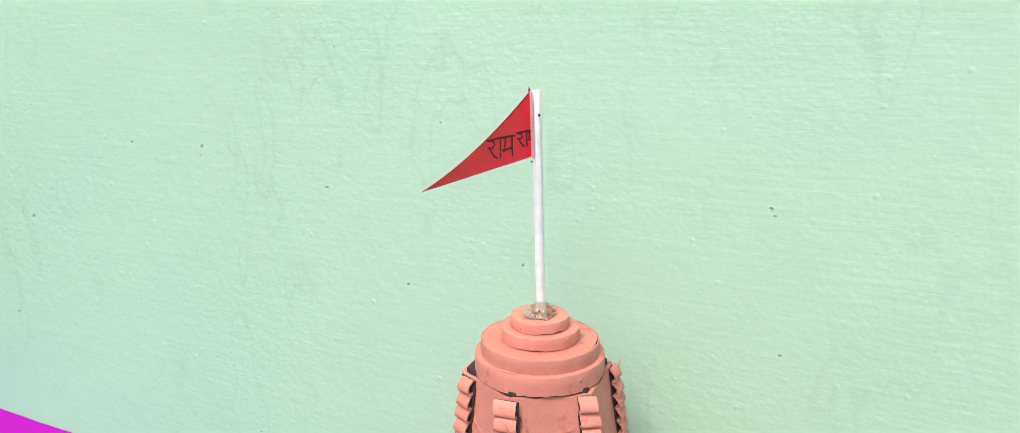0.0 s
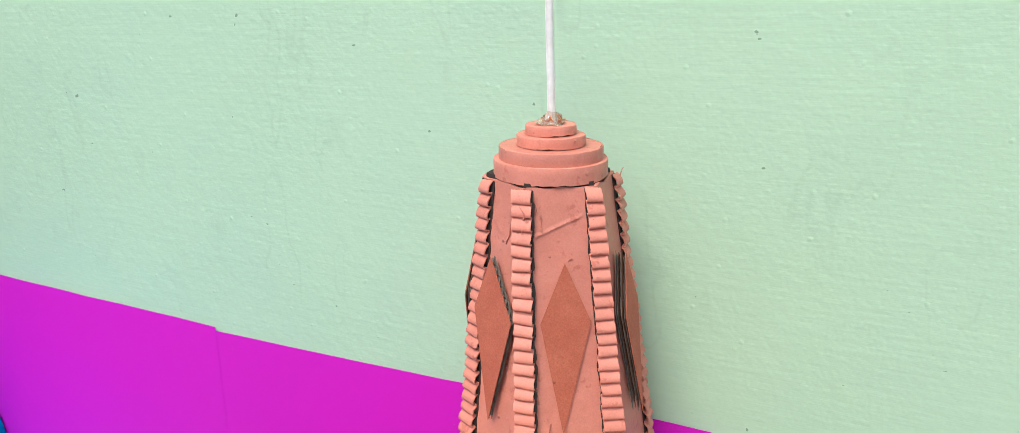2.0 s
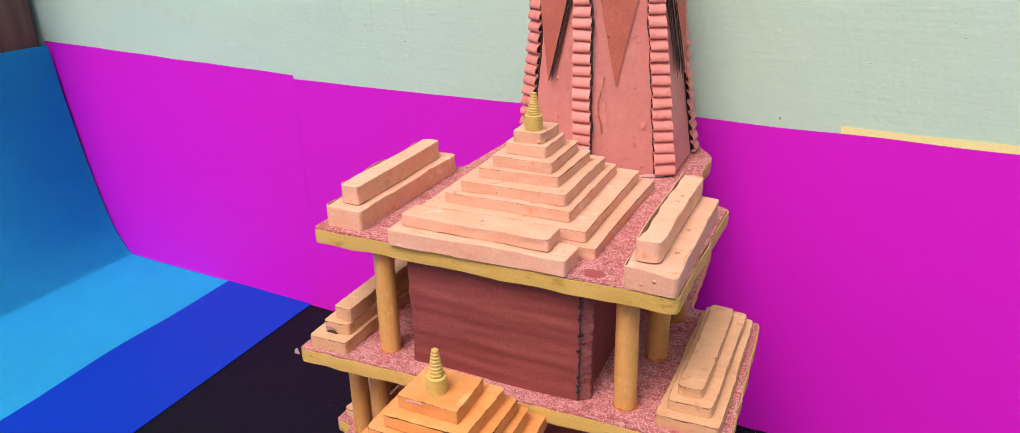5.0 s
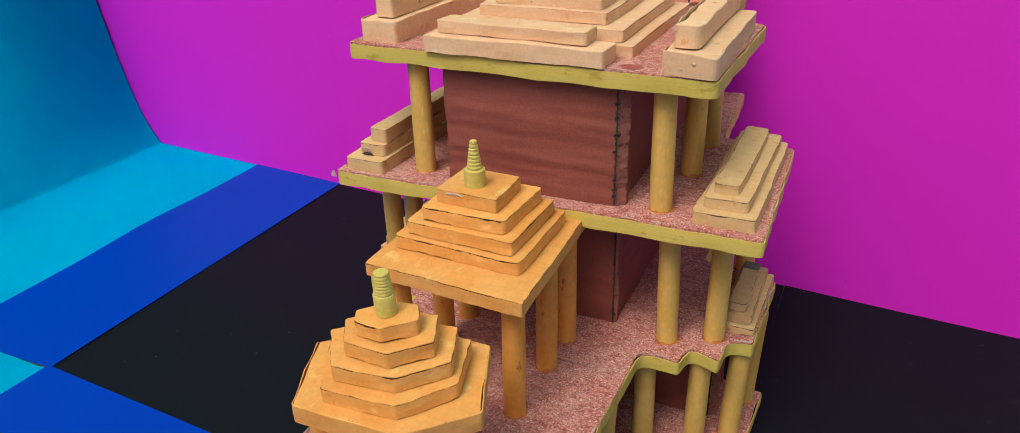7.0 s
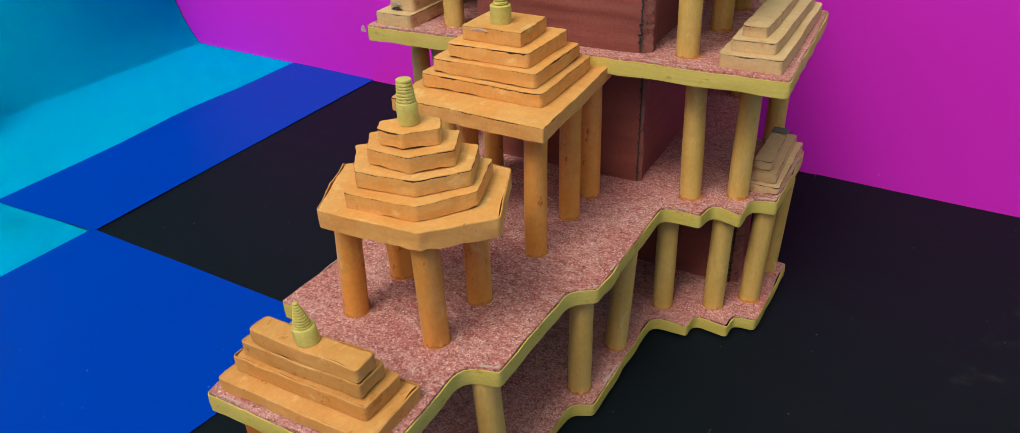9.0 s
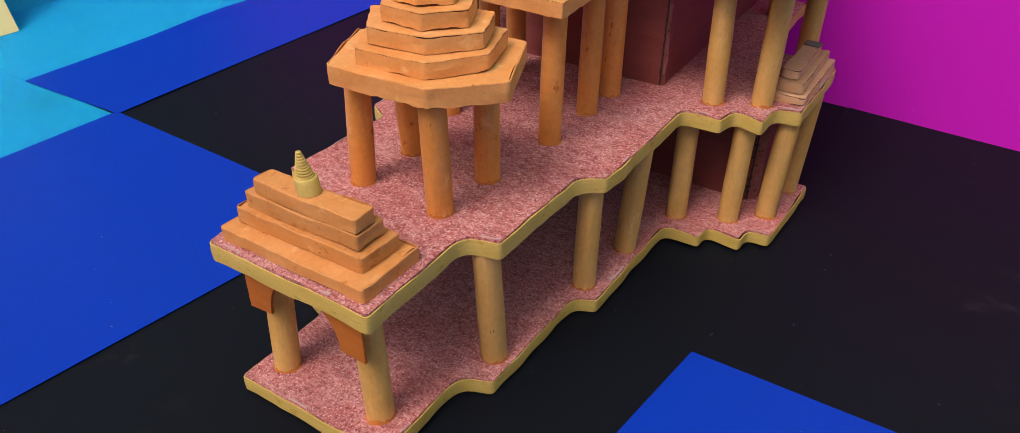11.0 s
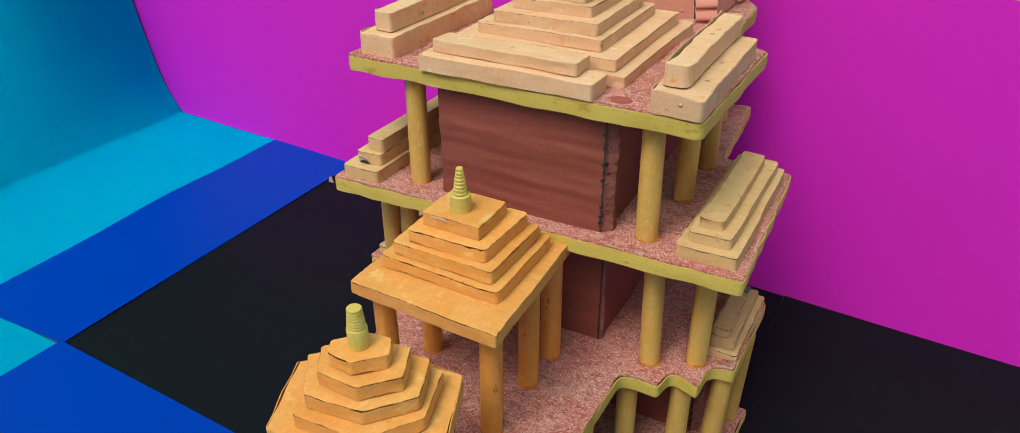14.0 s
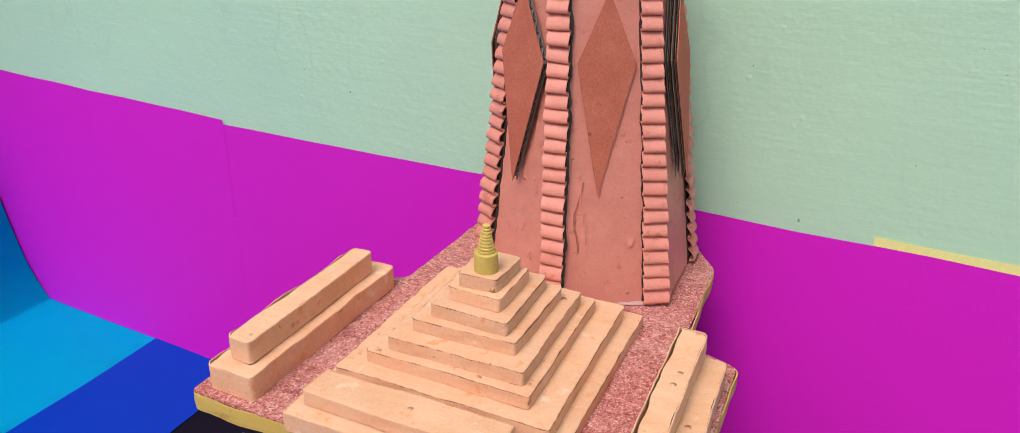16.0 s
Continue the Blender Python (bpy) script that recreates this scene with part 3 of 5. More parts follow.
tagged(link("paper_sheet", sheet(vec2([(-0.030, -0.23), (0.40, -0.22), (0.405, 0.070), (0.009, 0.0655)]), 0.0022), BLUE, smooth=True), "deep blue paper sheet on the floor", "paper sheet", "deep blue sheets")
tagged(link("paper_sheet", sheet(vec2([(-0.540, 0.072), (0.010, 0.065), (0.010, 0.4535), (-0.540, 0.485)]), 0.0006), BLACK, smooth=True), "matt black paper sheet under the temple model", "paper sheet", "black sheets")
tagged(link("paper_sheet", sheet(vec2([(0.0085, 0.0665), (0.46, 0.071), (0.46, 0.4275), (0.0105, 0.4535)]), 0.0010), BLACK, smooth=True), "matt black paper sheet on the floor", "paper sheet", "black sheets")
tagged(link("paper_sheet", sheet(vec2([(-0.41, -0.345), (0.06, -0.345), (0.07, 0.0640), (-0.41, 0.0700)]), 0.0012), BLACK, smooth=True), "matt black paper sheet on the floor", "paper sheet", "black sheets")
lean = bmesh.new()
grid = [[lean.verts.new(Vector((-0.806, 0.143, 0.0022)).lerp(Vector((-0.925, 0.1755, 0.165)), j / 8) + Vector((0.002, -0.200, 0)) * (i / 8) + Vector((0.7, 0, 0.7)) * -0.004 * math.sin(math.pi * j / 8)) for i in range(9)] for j in range(9)]
for r0, r1 in zip(grid, grid[1:]):
    for i in range(8):
        lean.faces.new((r0[i], r1[i], r1[i + 1], r0[i + 1]))
bmesh.ops.recalc_face_normals(lean, faces=lean.faces)
lean.normal_update()
if lean.faces[0].normal.z < 0:
    bmesh.ops.reverse_faces(lean, faces=lean.faces)
thicken(lean, 0.0004)
tagged(link("paper_sheet", lean, YELLOW, smooth=True), "yellow paper sheet leaning on the bent light blue sheet", "paper sheet")
board = bmesh.new()
bmesh.ops.create_cube(board, size=1, matrix=Matrix.Translation((-0.985, 0.425, 0.45)) @ Matrix.Diagonal((0.05, 0.16, 0.906, 1)))
bmesh.ops.bevel(board, geom=board.edges[:], offset=0.004, segments=2, affect="EDGES")
tagged(link("wooden_board", board, BOARD), "dark brown wooden board standing beside the wall", "board")

# ---- the temple model ----
CX = -0.134
Z0, Z1, Z2, Z3, THICK = 0.0125, 0.0975, 0.194, 0.281, 0.0098
temple = new("temple_model")
temple.location = (CX, 0.17, 0)
PLACE[temple] = Vector((CX, 0.17, 0))
tagged(temple, "hand-made painted cardboard temple model with tower, pavilions and columns", "temple model")


def mirrored(right):
    """A whole outline from its right half, by symmetry about the model's axis."""
    return vec2(right + [(2 * CX - x, y) for x, y in right[::-1]])


def floor_slab(pts, top, thick, r_top, r_band, seed, label, sharp_left=-9.0):
    if area(pts) < 0:
        pts = pts[::-1]
    loop = rounded(pts, r_top, 0.006, r_band, sharp_left)
    loop = [p + Vector((wob(p.x, p.y, 0, 80, seed), wob(p.y, p.x, 4, 80, seed))) * 0.0007 for p in loop]
    bm = bmesh.new()
    shy = [0.0003 + 0.0020 * max(0.0, wob(p.x, p.y, 8, 48, seed + 3) - 0.06) for p in loop]
    hi = ring(bm, offset(loop, shy), [top + 0.0004 + 0.0005 * wob(p.x, p.y, 0, 60, seed) for p in loop])
    mid = ring(bm, offset(loop, shy), top - 0.0012)
    inn = ring(bm, offset(loop, 0.0032), top - 0.0012)
    low = ring(bm, offset(loop, 0.0032), top - thick + 0.001)
    bridge(bm, low, inn, 1), bridge(bm, inn, mid, 1), bridge(bm, mid, hi)
    cap(bm, hi)
    cap(bm, low, True, 1)
    ob = part("floor_slab", bm, [CARPET, RAW], temple, label)
    loop = rounded(pts, r_top + 0.001, 0.006, r_band + 0.001, sharp_left)
    loop = [p + Vector((wob(p.x, p.y, 0, 70, seed + 4), wob(p.y, p.x, 4, 70, seed + 4))) * 0.0011 for p in loop]
    bm = bmesh.new()
    rows = []
    for d, zf in ((0.0014, 0.0), (-0.0003, 0.0), (-0.0006, 0.5), (-0.0003, 1.0), (0.0003, 1.0), (0.0010, 0.6)):
        zs = [top - thick + thick * zf * (0.94 + 0.05 * wob(p.x, p.y, 7, 60, seed)) + 0.0012 * wob(p.x, p.y, 1, 45, seed + 6) * (1 - zf * 0.55) for p in loop]
        rows.append(ring(bm, offset(loop, d), zs))
    for a, b in zip(rows, rows[1:] + rows[:1]):
        bridge(bm, a, b)
    part("edge_band", bm, TAPE, ob, "olive yellow paper tape round the edge", True)
    bm = bmesh.new()
    torn = [0.0018 * max(0.0, 1.7 * wob(p.x, p.y, 2, 95, seed + 1) - 0.12 + 0.9 * wob(p.x, p.y, 2, 260, seed + 2)) for p in loop]
    a, b = ring(bm, offset(loop, 0.0009), top + 0.0010), ring(bm, offset(loop, [0.0010 + w for w in torn]), top + 0.0011)
    for i in range(len(loop)):
        k = (i + 1) % len(loop)
        if torn[i] > 0.0002 and torn[k] > 0.0002:
            bm.faces.new((a[i], a[k], b[k], b[i]))
    bmesh.ops.delete(bm, geom=[v for v in bm.verts if not v.link_faces], context="VERTS")
    thicken(bm, 0.0006)
    part("torn_fringe", bm, FUZZ, ob, "whitish torn paper fibres along the edge")["kind"] = "stuff"
    return ob


R0 = [(-0.086, -0.092), (-0.086, -0.030), (-0.068, -0.024), (-0.066, 0.060), (-0.053, 0.066), (-0.051, 0.164), (-0.026, 0.163), (-0.025, 0.178),
      (-0.002, 0.175), (-0.001, 0.189), (0.0145, 0.190), (0.0180, 0.269), (-0.040, 0.278), (-0.042, 0.425)]
R1 = [(-0.087, -0.091), (-0.087, -0.021), (-0.069, -0.016), (-0.067, 0.058), (-0.0525, 0.066), (-0.0515, 0.170), (-0.0255, 0.1675), (-0.0240, 0.187),
      (-0.0035, 0.1795), (-0.0020, 0.2030), (0.0130, 0.2060), (0.0150, 0.292), (-0.040, 0.300), (-0.042, 0.425)]
S2 = vec2([(-0.268, 0.1585), (0.0155, 0.1650), (0.0120, 0.3125), (-0.038, 0.316), (-0.043, 0.425), (-0.222, 0.425), (-0.226, 0.312), (-0.270, 0.306)])
S3 = vec2([(-0.2540, 0.1690), (-0.0185, 0.1665), (-0.0160, 0.303), (-0.046, 0.313), (-0.047, 0.408), (-0.062, 0.432), (-0.204, 0.432), (-0.2155, 0.404), (-0.2185, 0.309), (-0.2530, 0.308)])
base = floor_slab(mirrored(R0), Z0, Z0 - 0.0036, 0.0014, 0.009, 1.0, "stepped base slab covered with speckled red paper")
L1 = [(2 * CX - x - 0.0025, y) for x, y in R1[4:]]
first = floor_slab(vec2(R1 + L1[::-1] + [(-0.2025, 0.058), (-0.2035, -0.0200), (-0.1860, -0.0205), (-0.1855, -0.0905)]), Z1, THICK, 0.0018, 0.009, 2.0, "stepped terrace slab covered with speckled red paper", CX - 0.03)
second = floor_slab(S2, Z2, THICK, 0.002, 0.006, 3.0, "middle storey slab covered with speckled red paper")
third = floor_slab(S3, Z3, THICK, 0.004, 0.009, 4.0, "upper storey slab covered with speckled red paper")


# rolled-paper columns
def column_mesh(r, height, mat, seed):
    prof = [(r * 0.98, 0), (r, 0.002), (r * 1.01, height * 0.4), (r * 0.985, height * 0.75), (r, height)]
    bm = lathe(prof, (0, 0, 0), 26, (0, 0), 0.035, seed)
    a = 1.1 + seed
    for k in range(26):
        if k in (int(a * 4) % 26, (int(a * 4) + 1) % 26):
            for row in range(5):
                bm.verts.ensure_lookup_table()
                v = bm.verts[row * 26 + k]
                v.co.x *= 1.045
                v.co.y *= 1.045
    n = 26
    flare = [1.08 + 0.30 * max(0.0, wob(k, seed, 0, 0.45) + 0.5 * wob(k, seed, 4, 1.1)) for k in range(n)]
    lo = [bm.verts.new((r * flare[k] * math.cos(2 * math.pi * k / n), r * flare[k] * math.sin(2 * math.pi * k / n), 0.0002)) for k in range(n)]
    hi = [bm.verts.new((r * 1.02 * math.cos(2 * math.pi * k / n), r * 1.02 * math.sin(2 * math.pi * k / n), 0.0012 + 0.0034 * max(0, wob(k, seed, 2, 0.8)))) for k in range(n)]
    bridge(bm, lo, hi, 1)
    me = bpy.data.meshes.new("column")
    bm.to_mesh(me)
    bm.free()
    me.materials.append(mat), me.materials.append(SMEAR)
    me.polygons.foreach_set("use_smooth", [True] * len(me.polygons))
    me.set_sharp_from_angle(angle=radians(40))
    return me


def columns(spots, parent, r, z, height, mat, name="column", label="", slope=0.0):
    kinds = [column_mesh(r, height, mat, s) for s in (0.3, 1.7, 2.9)]
    for k, (x, y, *lean) in enumerate(spots):
        ob = new(name, kinds[k % 3])
        PLACE[ob] = Vector((x, y, z))
        ob.parent = parent
        ob.location = PLACE[ob] - PLACE[parent]
        tx, ty = lean if lean else (0.6 * math.sin(k * 2.3) - slope, 0.6 * math.cos(k * 1.9))
        ob.rotation_euler = (radians(tx), radians(ty), k * 1.3)
        if label:
            ob["label"] = label


def both(spots):
    return spots + [(2 * CX - s[0], s[1]) for s in spots]


columns([(-0.168, -0.073), (-0.103, -0.073)] + both([(-0.0785, -0.007), (-0.067, 0.076), (-0.062, 0.124), (-0.049, 0.180), (-0.017, 0.195, 0.5, -0.5), (0.0035, 0.2145, 1.0, -1.5), (0.0060, 0.2570, 0.5, -4.0), (-0.055, 0.37)]),
        temple, 0.0071, Z0, Z1 - THICK - Z0 + 0.001, COLUMN, label="ochre painted rolled-paper column", slope=3.0)
columns(both([(-0.0395, 0.190, 0.3, -1.8), (-0.0118, 0.2035), (-0.0105, 0.302), (-0.055, 0.38)]), temple, 0.0068, Z1, Z2 - THICK - Z1 + 0.001, COLUMN, label="ochre painted rolled-paper column")
columns([(-0.0480, 0.1840, 0.3, -0.8), (-0.0440, 0.2430), (-0.0445, 0.297), (-0.060, 0.385), (-0.2105, 0.1825), (-0.2110, 0.2430), (-0.2120, 0.297), (-0.205, 0.385)], temple, 0.0068, Z2, Z3 - THICK - Z2 + 0.001, COLUMN, label="ochre painted rolled-paper column")


# maroon boxes between the storeys
# Steps where the dark corner strip widens, painting holes in shade.
HOLES = (9, 16, 26, 55, 71, 88, 101)


def room_box(x0, x1, y0, y1, z0, z1, label, fold=1.0):
    """A closed box whose front corner shows the thickness of its card as a narrow rough face."""
    bm = bmesh.new()
    pts = rounded(vec2([(x0, y0), (x1 - 0.0005, y0), (x1 + 0.0062 * fold, y0 + 0.0050 * fold), (x1 + 0.0058 * fold, y0 + 0.0110 * fold), (x1 + 0.0020 * fold, y0 + 0.0125), (x1 + 0.0020 * fold, y1), (x0, y1)]), 0.0010, 0.005)
    rows = []
    bare = [x1 + 0.0002 < p.x and y0 + 0.0002 < p.y < y0 + 0.0056 * fold for p in pts]

    def fray(p, z):
        """Crinkles the narrow bared face at the corner."""
        if not (x1 - 0.0004 < p.x and p.y < y0 + 0.006 * fold):
            return Vector((0, 0))
        return Vector((wob(p.x, p.y, z, 260, 3.0) + 0.7 * wob(p.x, p.y, z, 620, 5.0), 0.8 * wob(p.y, p.x, z, 300, 7.0))) * 0.0009

    for k in range(61):
        z = z0 + (z1 - z0) * k / 60
        rows.append(ring(bm, [p + Vector((wob(p.x, p.y, z, 22, x0), wob(p.y, p.x, z, 22, y0))) * 0.0012 + Vector((0, 0.0003 * math.sin(z * 290 + 9 * p.x + x0 * 40) + 0.00022 * (0.6 + wob(p.x, 0, z, 30, x0)) * math.sin(z * 720 + 14 * p.x))) + fray(p, z) for p in pts], z))
    for a, b in zip(rows, rows[1:]):
        for i in range(len(pts)):
            j = (i + 1) % len(pts)
            bm.faces.new((a[i], a[j], b[j], b[i])).material_index = int(bare[i] or bare[j])
    bm.faces.new(rows[-1]), bm.faces.new(rows[0][::-1])
    ob = part("room_box", bm, [BOX, BARED], temple, label, True)
    # Solid dark ribbon over the corner: the torn gap's shade as colour.
    fl = bmesh.new()
    n = 120
    a, b = [], []
    for k in range(n + 1):
        z = z0 + 0.0015 + (z1 - z0 - 0.003) * k / n
        w = 0.0011 * max(0.05, 0.12 + wob(k, 0, z0, 0.21, 3.0) + 0.7 * wob(k, 0, z0, 0.8, 5.0))
        shift = 0.0006 * wob(k, 2, z0, 0.33, 8.0)
        if fold > 0.5 and any(abs(k - m) <= 1 for m in HOLES):
            w += 0.0013
        a.append(fl.verts.new((x1 + shift - w * 0.9, y0 - 0.0010, z)))
        b.append(fl.verts.new((x1 + shift + w * 0.45, y0 - 0.0006 + w * 0.8, z)))
    for k in range(n):
        fl.faces.new((a[k], b[k], b[k + 1], a[k + 1]))
    bmesh.ops.recalc_face_normals(fl, faces=fl.faces)
    thicken(fl, 0.0008)
    part("torn_edge", fl, DARK, ob, "dark strip for the shaded gap and holes of the torn corrugated edge")


room_box(-0.240, -0.014, 0.226, 0.275, Z0 + 0.0005, Z1 - THICK + 0.0014, "maroon corrugated box inside the ground storey")
room_box(-0.186, -0.0780, 0.193, 0.40, Z1 + 0.0005, Z2 - THICK + 0.0014, "maroon corrugated box that forms the lower room", 0.4)
room_box(-0.1885, -0.0745, 0.1755, 0.40, Z2 + 0.0005, Z3 - THICK + 0.0014, "maroon corrugated box that forms the upper room")


# stepped roofs
def tiers(name, label, boxes, mat, seed, parent=temple, r=0.0022, skew=0.0006, rips=None, **style):
    """A stepped roof: the lowest piece is the part, those on it are its sub-parts."""
    root = None
    for k, (x0, x1, y0, y1, z0, z1) in enumerate(boxes):
        bm = card(box_pts(x0, x1, y0, y1, skew * math.sin(seed + k * 1.7)), z0 + 0.0002, z1, r, seed=seed + k, rip=(rips or {}).get(k), **{"sag": 0.0007, "wave": 0.0006, **style})
        if root is None:
            root = part(name, bm, [mat, PEACH_CORE], parent, label)
        else:
            part("tier", bm, [mat, PEACH_CORE], root)
    return root


H = 0.0072
PYR = [(-0.1965, -0.0725, 0.1930, 0.3215), (-0.1905, -0.0805, 0.1990, 0.3145), (-0.1790, -0.0935, 0.2080, 0.3035), (-0.1695, -0.0995, 0.2135, 0.2945),
       (-0.1615, -0.1070, 0.2230, 0.2835), (-0.1545, -0.1130, 0.2275, 0.2785), (-0.1480, -0.1195, 0.2345, 0.2695), (-0.1440, -0.1235, 0.2375, 0.2660)]
main_roof = tiers("stepped_roof", "peach painted stepped pyramid roof of card", [(*b, Z3 + k * H, Z3 + (k + 1) * H) for k, b in enumerate(PYR)], CREAM, 11.0, rips={0: (1, 0), 1: (1, 0), 2: (1, 0), 4: (1, 0), 5: (1, 0)}, lip=0.0003, gap=0.0004, wave=0.0006, lid_gap=0.00045, undercut=0.0)
finial((-0.1328, 0.2455, Z3 + 8 * H), 0.0058, 0.0098, 0.0043, 0.0016, 0.0140, 9, main_roof, (0.0, 0.0), 0.09)
tiers("roof_step", "peach painted two-step block along the roof front", [(-0.1945, -0.0805, 0.1655, 0.1885, Z3, 0.2915), (-0.1895, -0.0925, 0.1725, 0.1925, 0.2915, 0.2990)], CREAM, 12.0, wave=0.0006, sag=0.0009, lip=0.0003, gap=0.0003, undercut=0.0004)
tiers("roof_block", "peach painted two-step block on the slab edge", [(-0.2470, -0.2195, 0.1745, 0.300, Z3, 0.2950), (-0.2400, -0.2262, 0.183, 0.2890, 0.2950, 0.3080)], CREAM, 13.0, r=0.003, rips={0: (-1, 0), 1: (-1, 0)}, lip=0.0009, undercut=0.0003)
tiers("roof_block", "peach painted two-step block on the slab edge", [(-0.0495, -0.0185, 0.1655, 0.288, Z3, 0.2940), (-0.0450, -0.0315, 0.176, 0.288, 0.2940, 0.3065)], CREAM, 14.5, r=0.004, skew=0.0012, rips={1: (-1, 0)}, wave=0.0007, sag=0.0012, lip=0.0012, gap=0.0008, undercut=0.0004)
tiers("roof_block", "peach painted three-step block on the slab edge", [(-0.0270, 0.0092, 0.172, 0.302, Z2, 0.2025), (-0.0225, 0.0038, 0.178, 0.296, 0.2025, 0.2095), (-0.0180, -0.0032, 0.185, 0.288, 0.2095, 0.2160)], TAN, 15.0, r=0.0035, rips={0: (0, -1), 1: (0, -1)}, lid_gap=0.0005, undercut=0.0003)
tiers("roof_block", "peach painted three-step block on the slab edge", [(-0.2625, -0.2330, 0.1625, 0.300, Z2, 0.2035), (-0.2550, -0.2355, 0.171, 0.292, 0.2035, 0.2120), (-0.2500, -0.2360, 0.175, 0.286, 0.2120, 0.2215)], TAN, 16.0, r=0.003, rips={1: (0, -1)}, lid_gap=0.0006, undercut=0.0005)
for s, sd in ((1, 17.0), (-1, 18.0)):
    bx = [(-0.0112, 0.0120, 0.2130, 0.290, Z1, 0.1045), (-0.0085, 0.0088, 0.2165, 0.284, 0.1045, 0.1120), (-0.0068, 0.0055, 0.2180, 0.275, 0.1120, 0.1190)]
    bx = bx if s > 0 else [(2 * CX - b[1], 2 * CX - b[0], *b[2:]) for b in bx]
    tiers("roof_block", "peach painted three-step block on the terrace edge", bx, TAN, sd, r=0.0025, rips={0: (0, -1), 1: (1, 0)}, wave=0.0007, sag=0.0010, lid_gap=0.0009)
    part("bare_end", card(box_pts(bx[2][0] + 0.0008, bx[2][1] - 0.0006, 0.2655, 0.2745), 0.1186, 0.1200, 0.0012, seed=sd + 5), [CORE, RAW], temple, "bare grey card end of the terrace block")



def sliver(name, x0, x1, y, z0, z1, mat, parent, label):
    """A thin ragged strip on a front edge: bared paper, and once the painted shade of a slot."""
    bm = bmesh.new()
    n = 14
    low = [bm.verts.new((x0 + (x1 - x0) * k / n, y, z0 + 0.0004 * wob(k, x0, 0, 0.7))) for k in range(n + 1)]
    top = [bm.verts.new((x0 + (x1 - x0) * k / n, y - 0.0002, z0 + (z1 - z0) * min(1, 3 * min(k, n - k) / n + 0.1) + 0.0006 * wob(k, x0, 5, 0.8))) for k in range(n + 1)]
    for k in range(n):
        bm.faces.new((low[k], low[k + 1], top[k + 1], top[k]))
    thicken(bm, 0.0006)
    part(name, bm, mat, parent, label)


sliver("paper_scrap", -0.2540, -0.2455, 0.1698, 0.2074, 0.2092, FUZZ, temple, "bared pale paper spot")
# No opening is cut here; the dark strip paints its shade.
sliver("torn_slot", -0.2530, -0.2440, 0.1697, 0.2040, 0.2060, DARK, temple, "dark strip for the shade in an open torn slot")
sliver("paper_scrap", -0.2712, -0.2672, 0.1562, Z2 - 0.0038, Z2 + 0.0004, FUZZ, temple, "white paper corner sticking out")

bm = bmesh.new()
middle = bm.verts.new((-0.0675, 0.1765, Z3 + 0.0014))
rim = [bm.verts.new((-0.0675 + (0.0065 + 0.0045 * wob(math.cos(0.3 * k), math.sin(0.3 * k), 0, 2.3)) * math.cos(2 * math.pi * k / 21), 0.1765 + (0.0050 + 0.004 * wob(math.cos(0.3 * k), math.sin(0.3 * k), 4, 2.3)) * math.sin(2 * math.pi * k / 21), Z3 + 0.0005)) for k in range(21)]
for k in range(21):
    bm.faces.new((middle, rim[k], rim[(k + 1) % 21]))
part("glue_stain", bm, STAIN, third, "dark red dried glue stain", True)

# square pavilion
P2 = 0.188
plate = card(vec2([(-0.1825, 0.069), (-0.0850, 0.065), (-0.0900, 0.1705), (-0.1840, 0.1715)]), P2 - 0.0085, P2, 0.0012, 0.0006, 0.0006, 0.0005, 21.0, 0.0008, (0, -1), 0.0005, 0.0003)
square = part("square_pavilion", plate, [ORANGE, ORANGE_CORE], temple, "orange square pavilion with a stepped roof on card columns")
for k, b in enumerate([(-0.1765, -0.0970, 0.0885, 0.1560), (-0.1700, -0.1030, 0.0930, 0.1510), (-0.1615, -0.1100, 0.0980, 0.1465), (-0.1560, -0.1180, 0.1055, 0.1390)]):
    part("tier", card(box_pts(*b, 0.0010 * math.sin(k * 2 + 1)), P2 + 0.0085 * k + 0.0003, P2 + 0.0085 * (k + 1), 0.003 if k < 3 else 0.001, 0.0005, 0.0009, 0.0006, 22.0 + k, 0.0005, ((0, -1), (1, 0), (0, -1), None)[k], 0.0007, 0.0010 if k else 0.0018), [ORANGE, ORANGE_CORE], square)
sliver("paper_scrap", -0.1500, -0.1390, 0.1052, P2 + 0.0318, P2 + 0.0330, FUZZ, square, "bared pale paper spot")
finial((-0.1375, 0.1180, P2 + 0.034), 0.0060, 0.0105, 0.0043, 0.0018, 0.0165, 8, square, (0.0, 0.0), 0.22)
columns([(-0.1005, 0.085), (-0.1005, 0.132), (-0.1005, 0.164), (-0.172, 0.085), (-0.173, 0.132), (-0.173, 0.164)], square, 0.0066, Z1, P2 - 0.0085 - Z1 + 0.001, ORANGE_COLUMN, "column", "orange painted rolled-paper column")

# six-sided pavilion
HX, HY, P1 = -0.1258, 0.008, 0.172


def six_sided(a, b, c, d):
    """A lopsided hexagon from four of its corners; the others lie opposite."""
    return vec2([a, b, c, d, (2 * HX - b[0], 2 * HY - b[1]), (2 * HX - c[0], 2 * HY - c[1])])


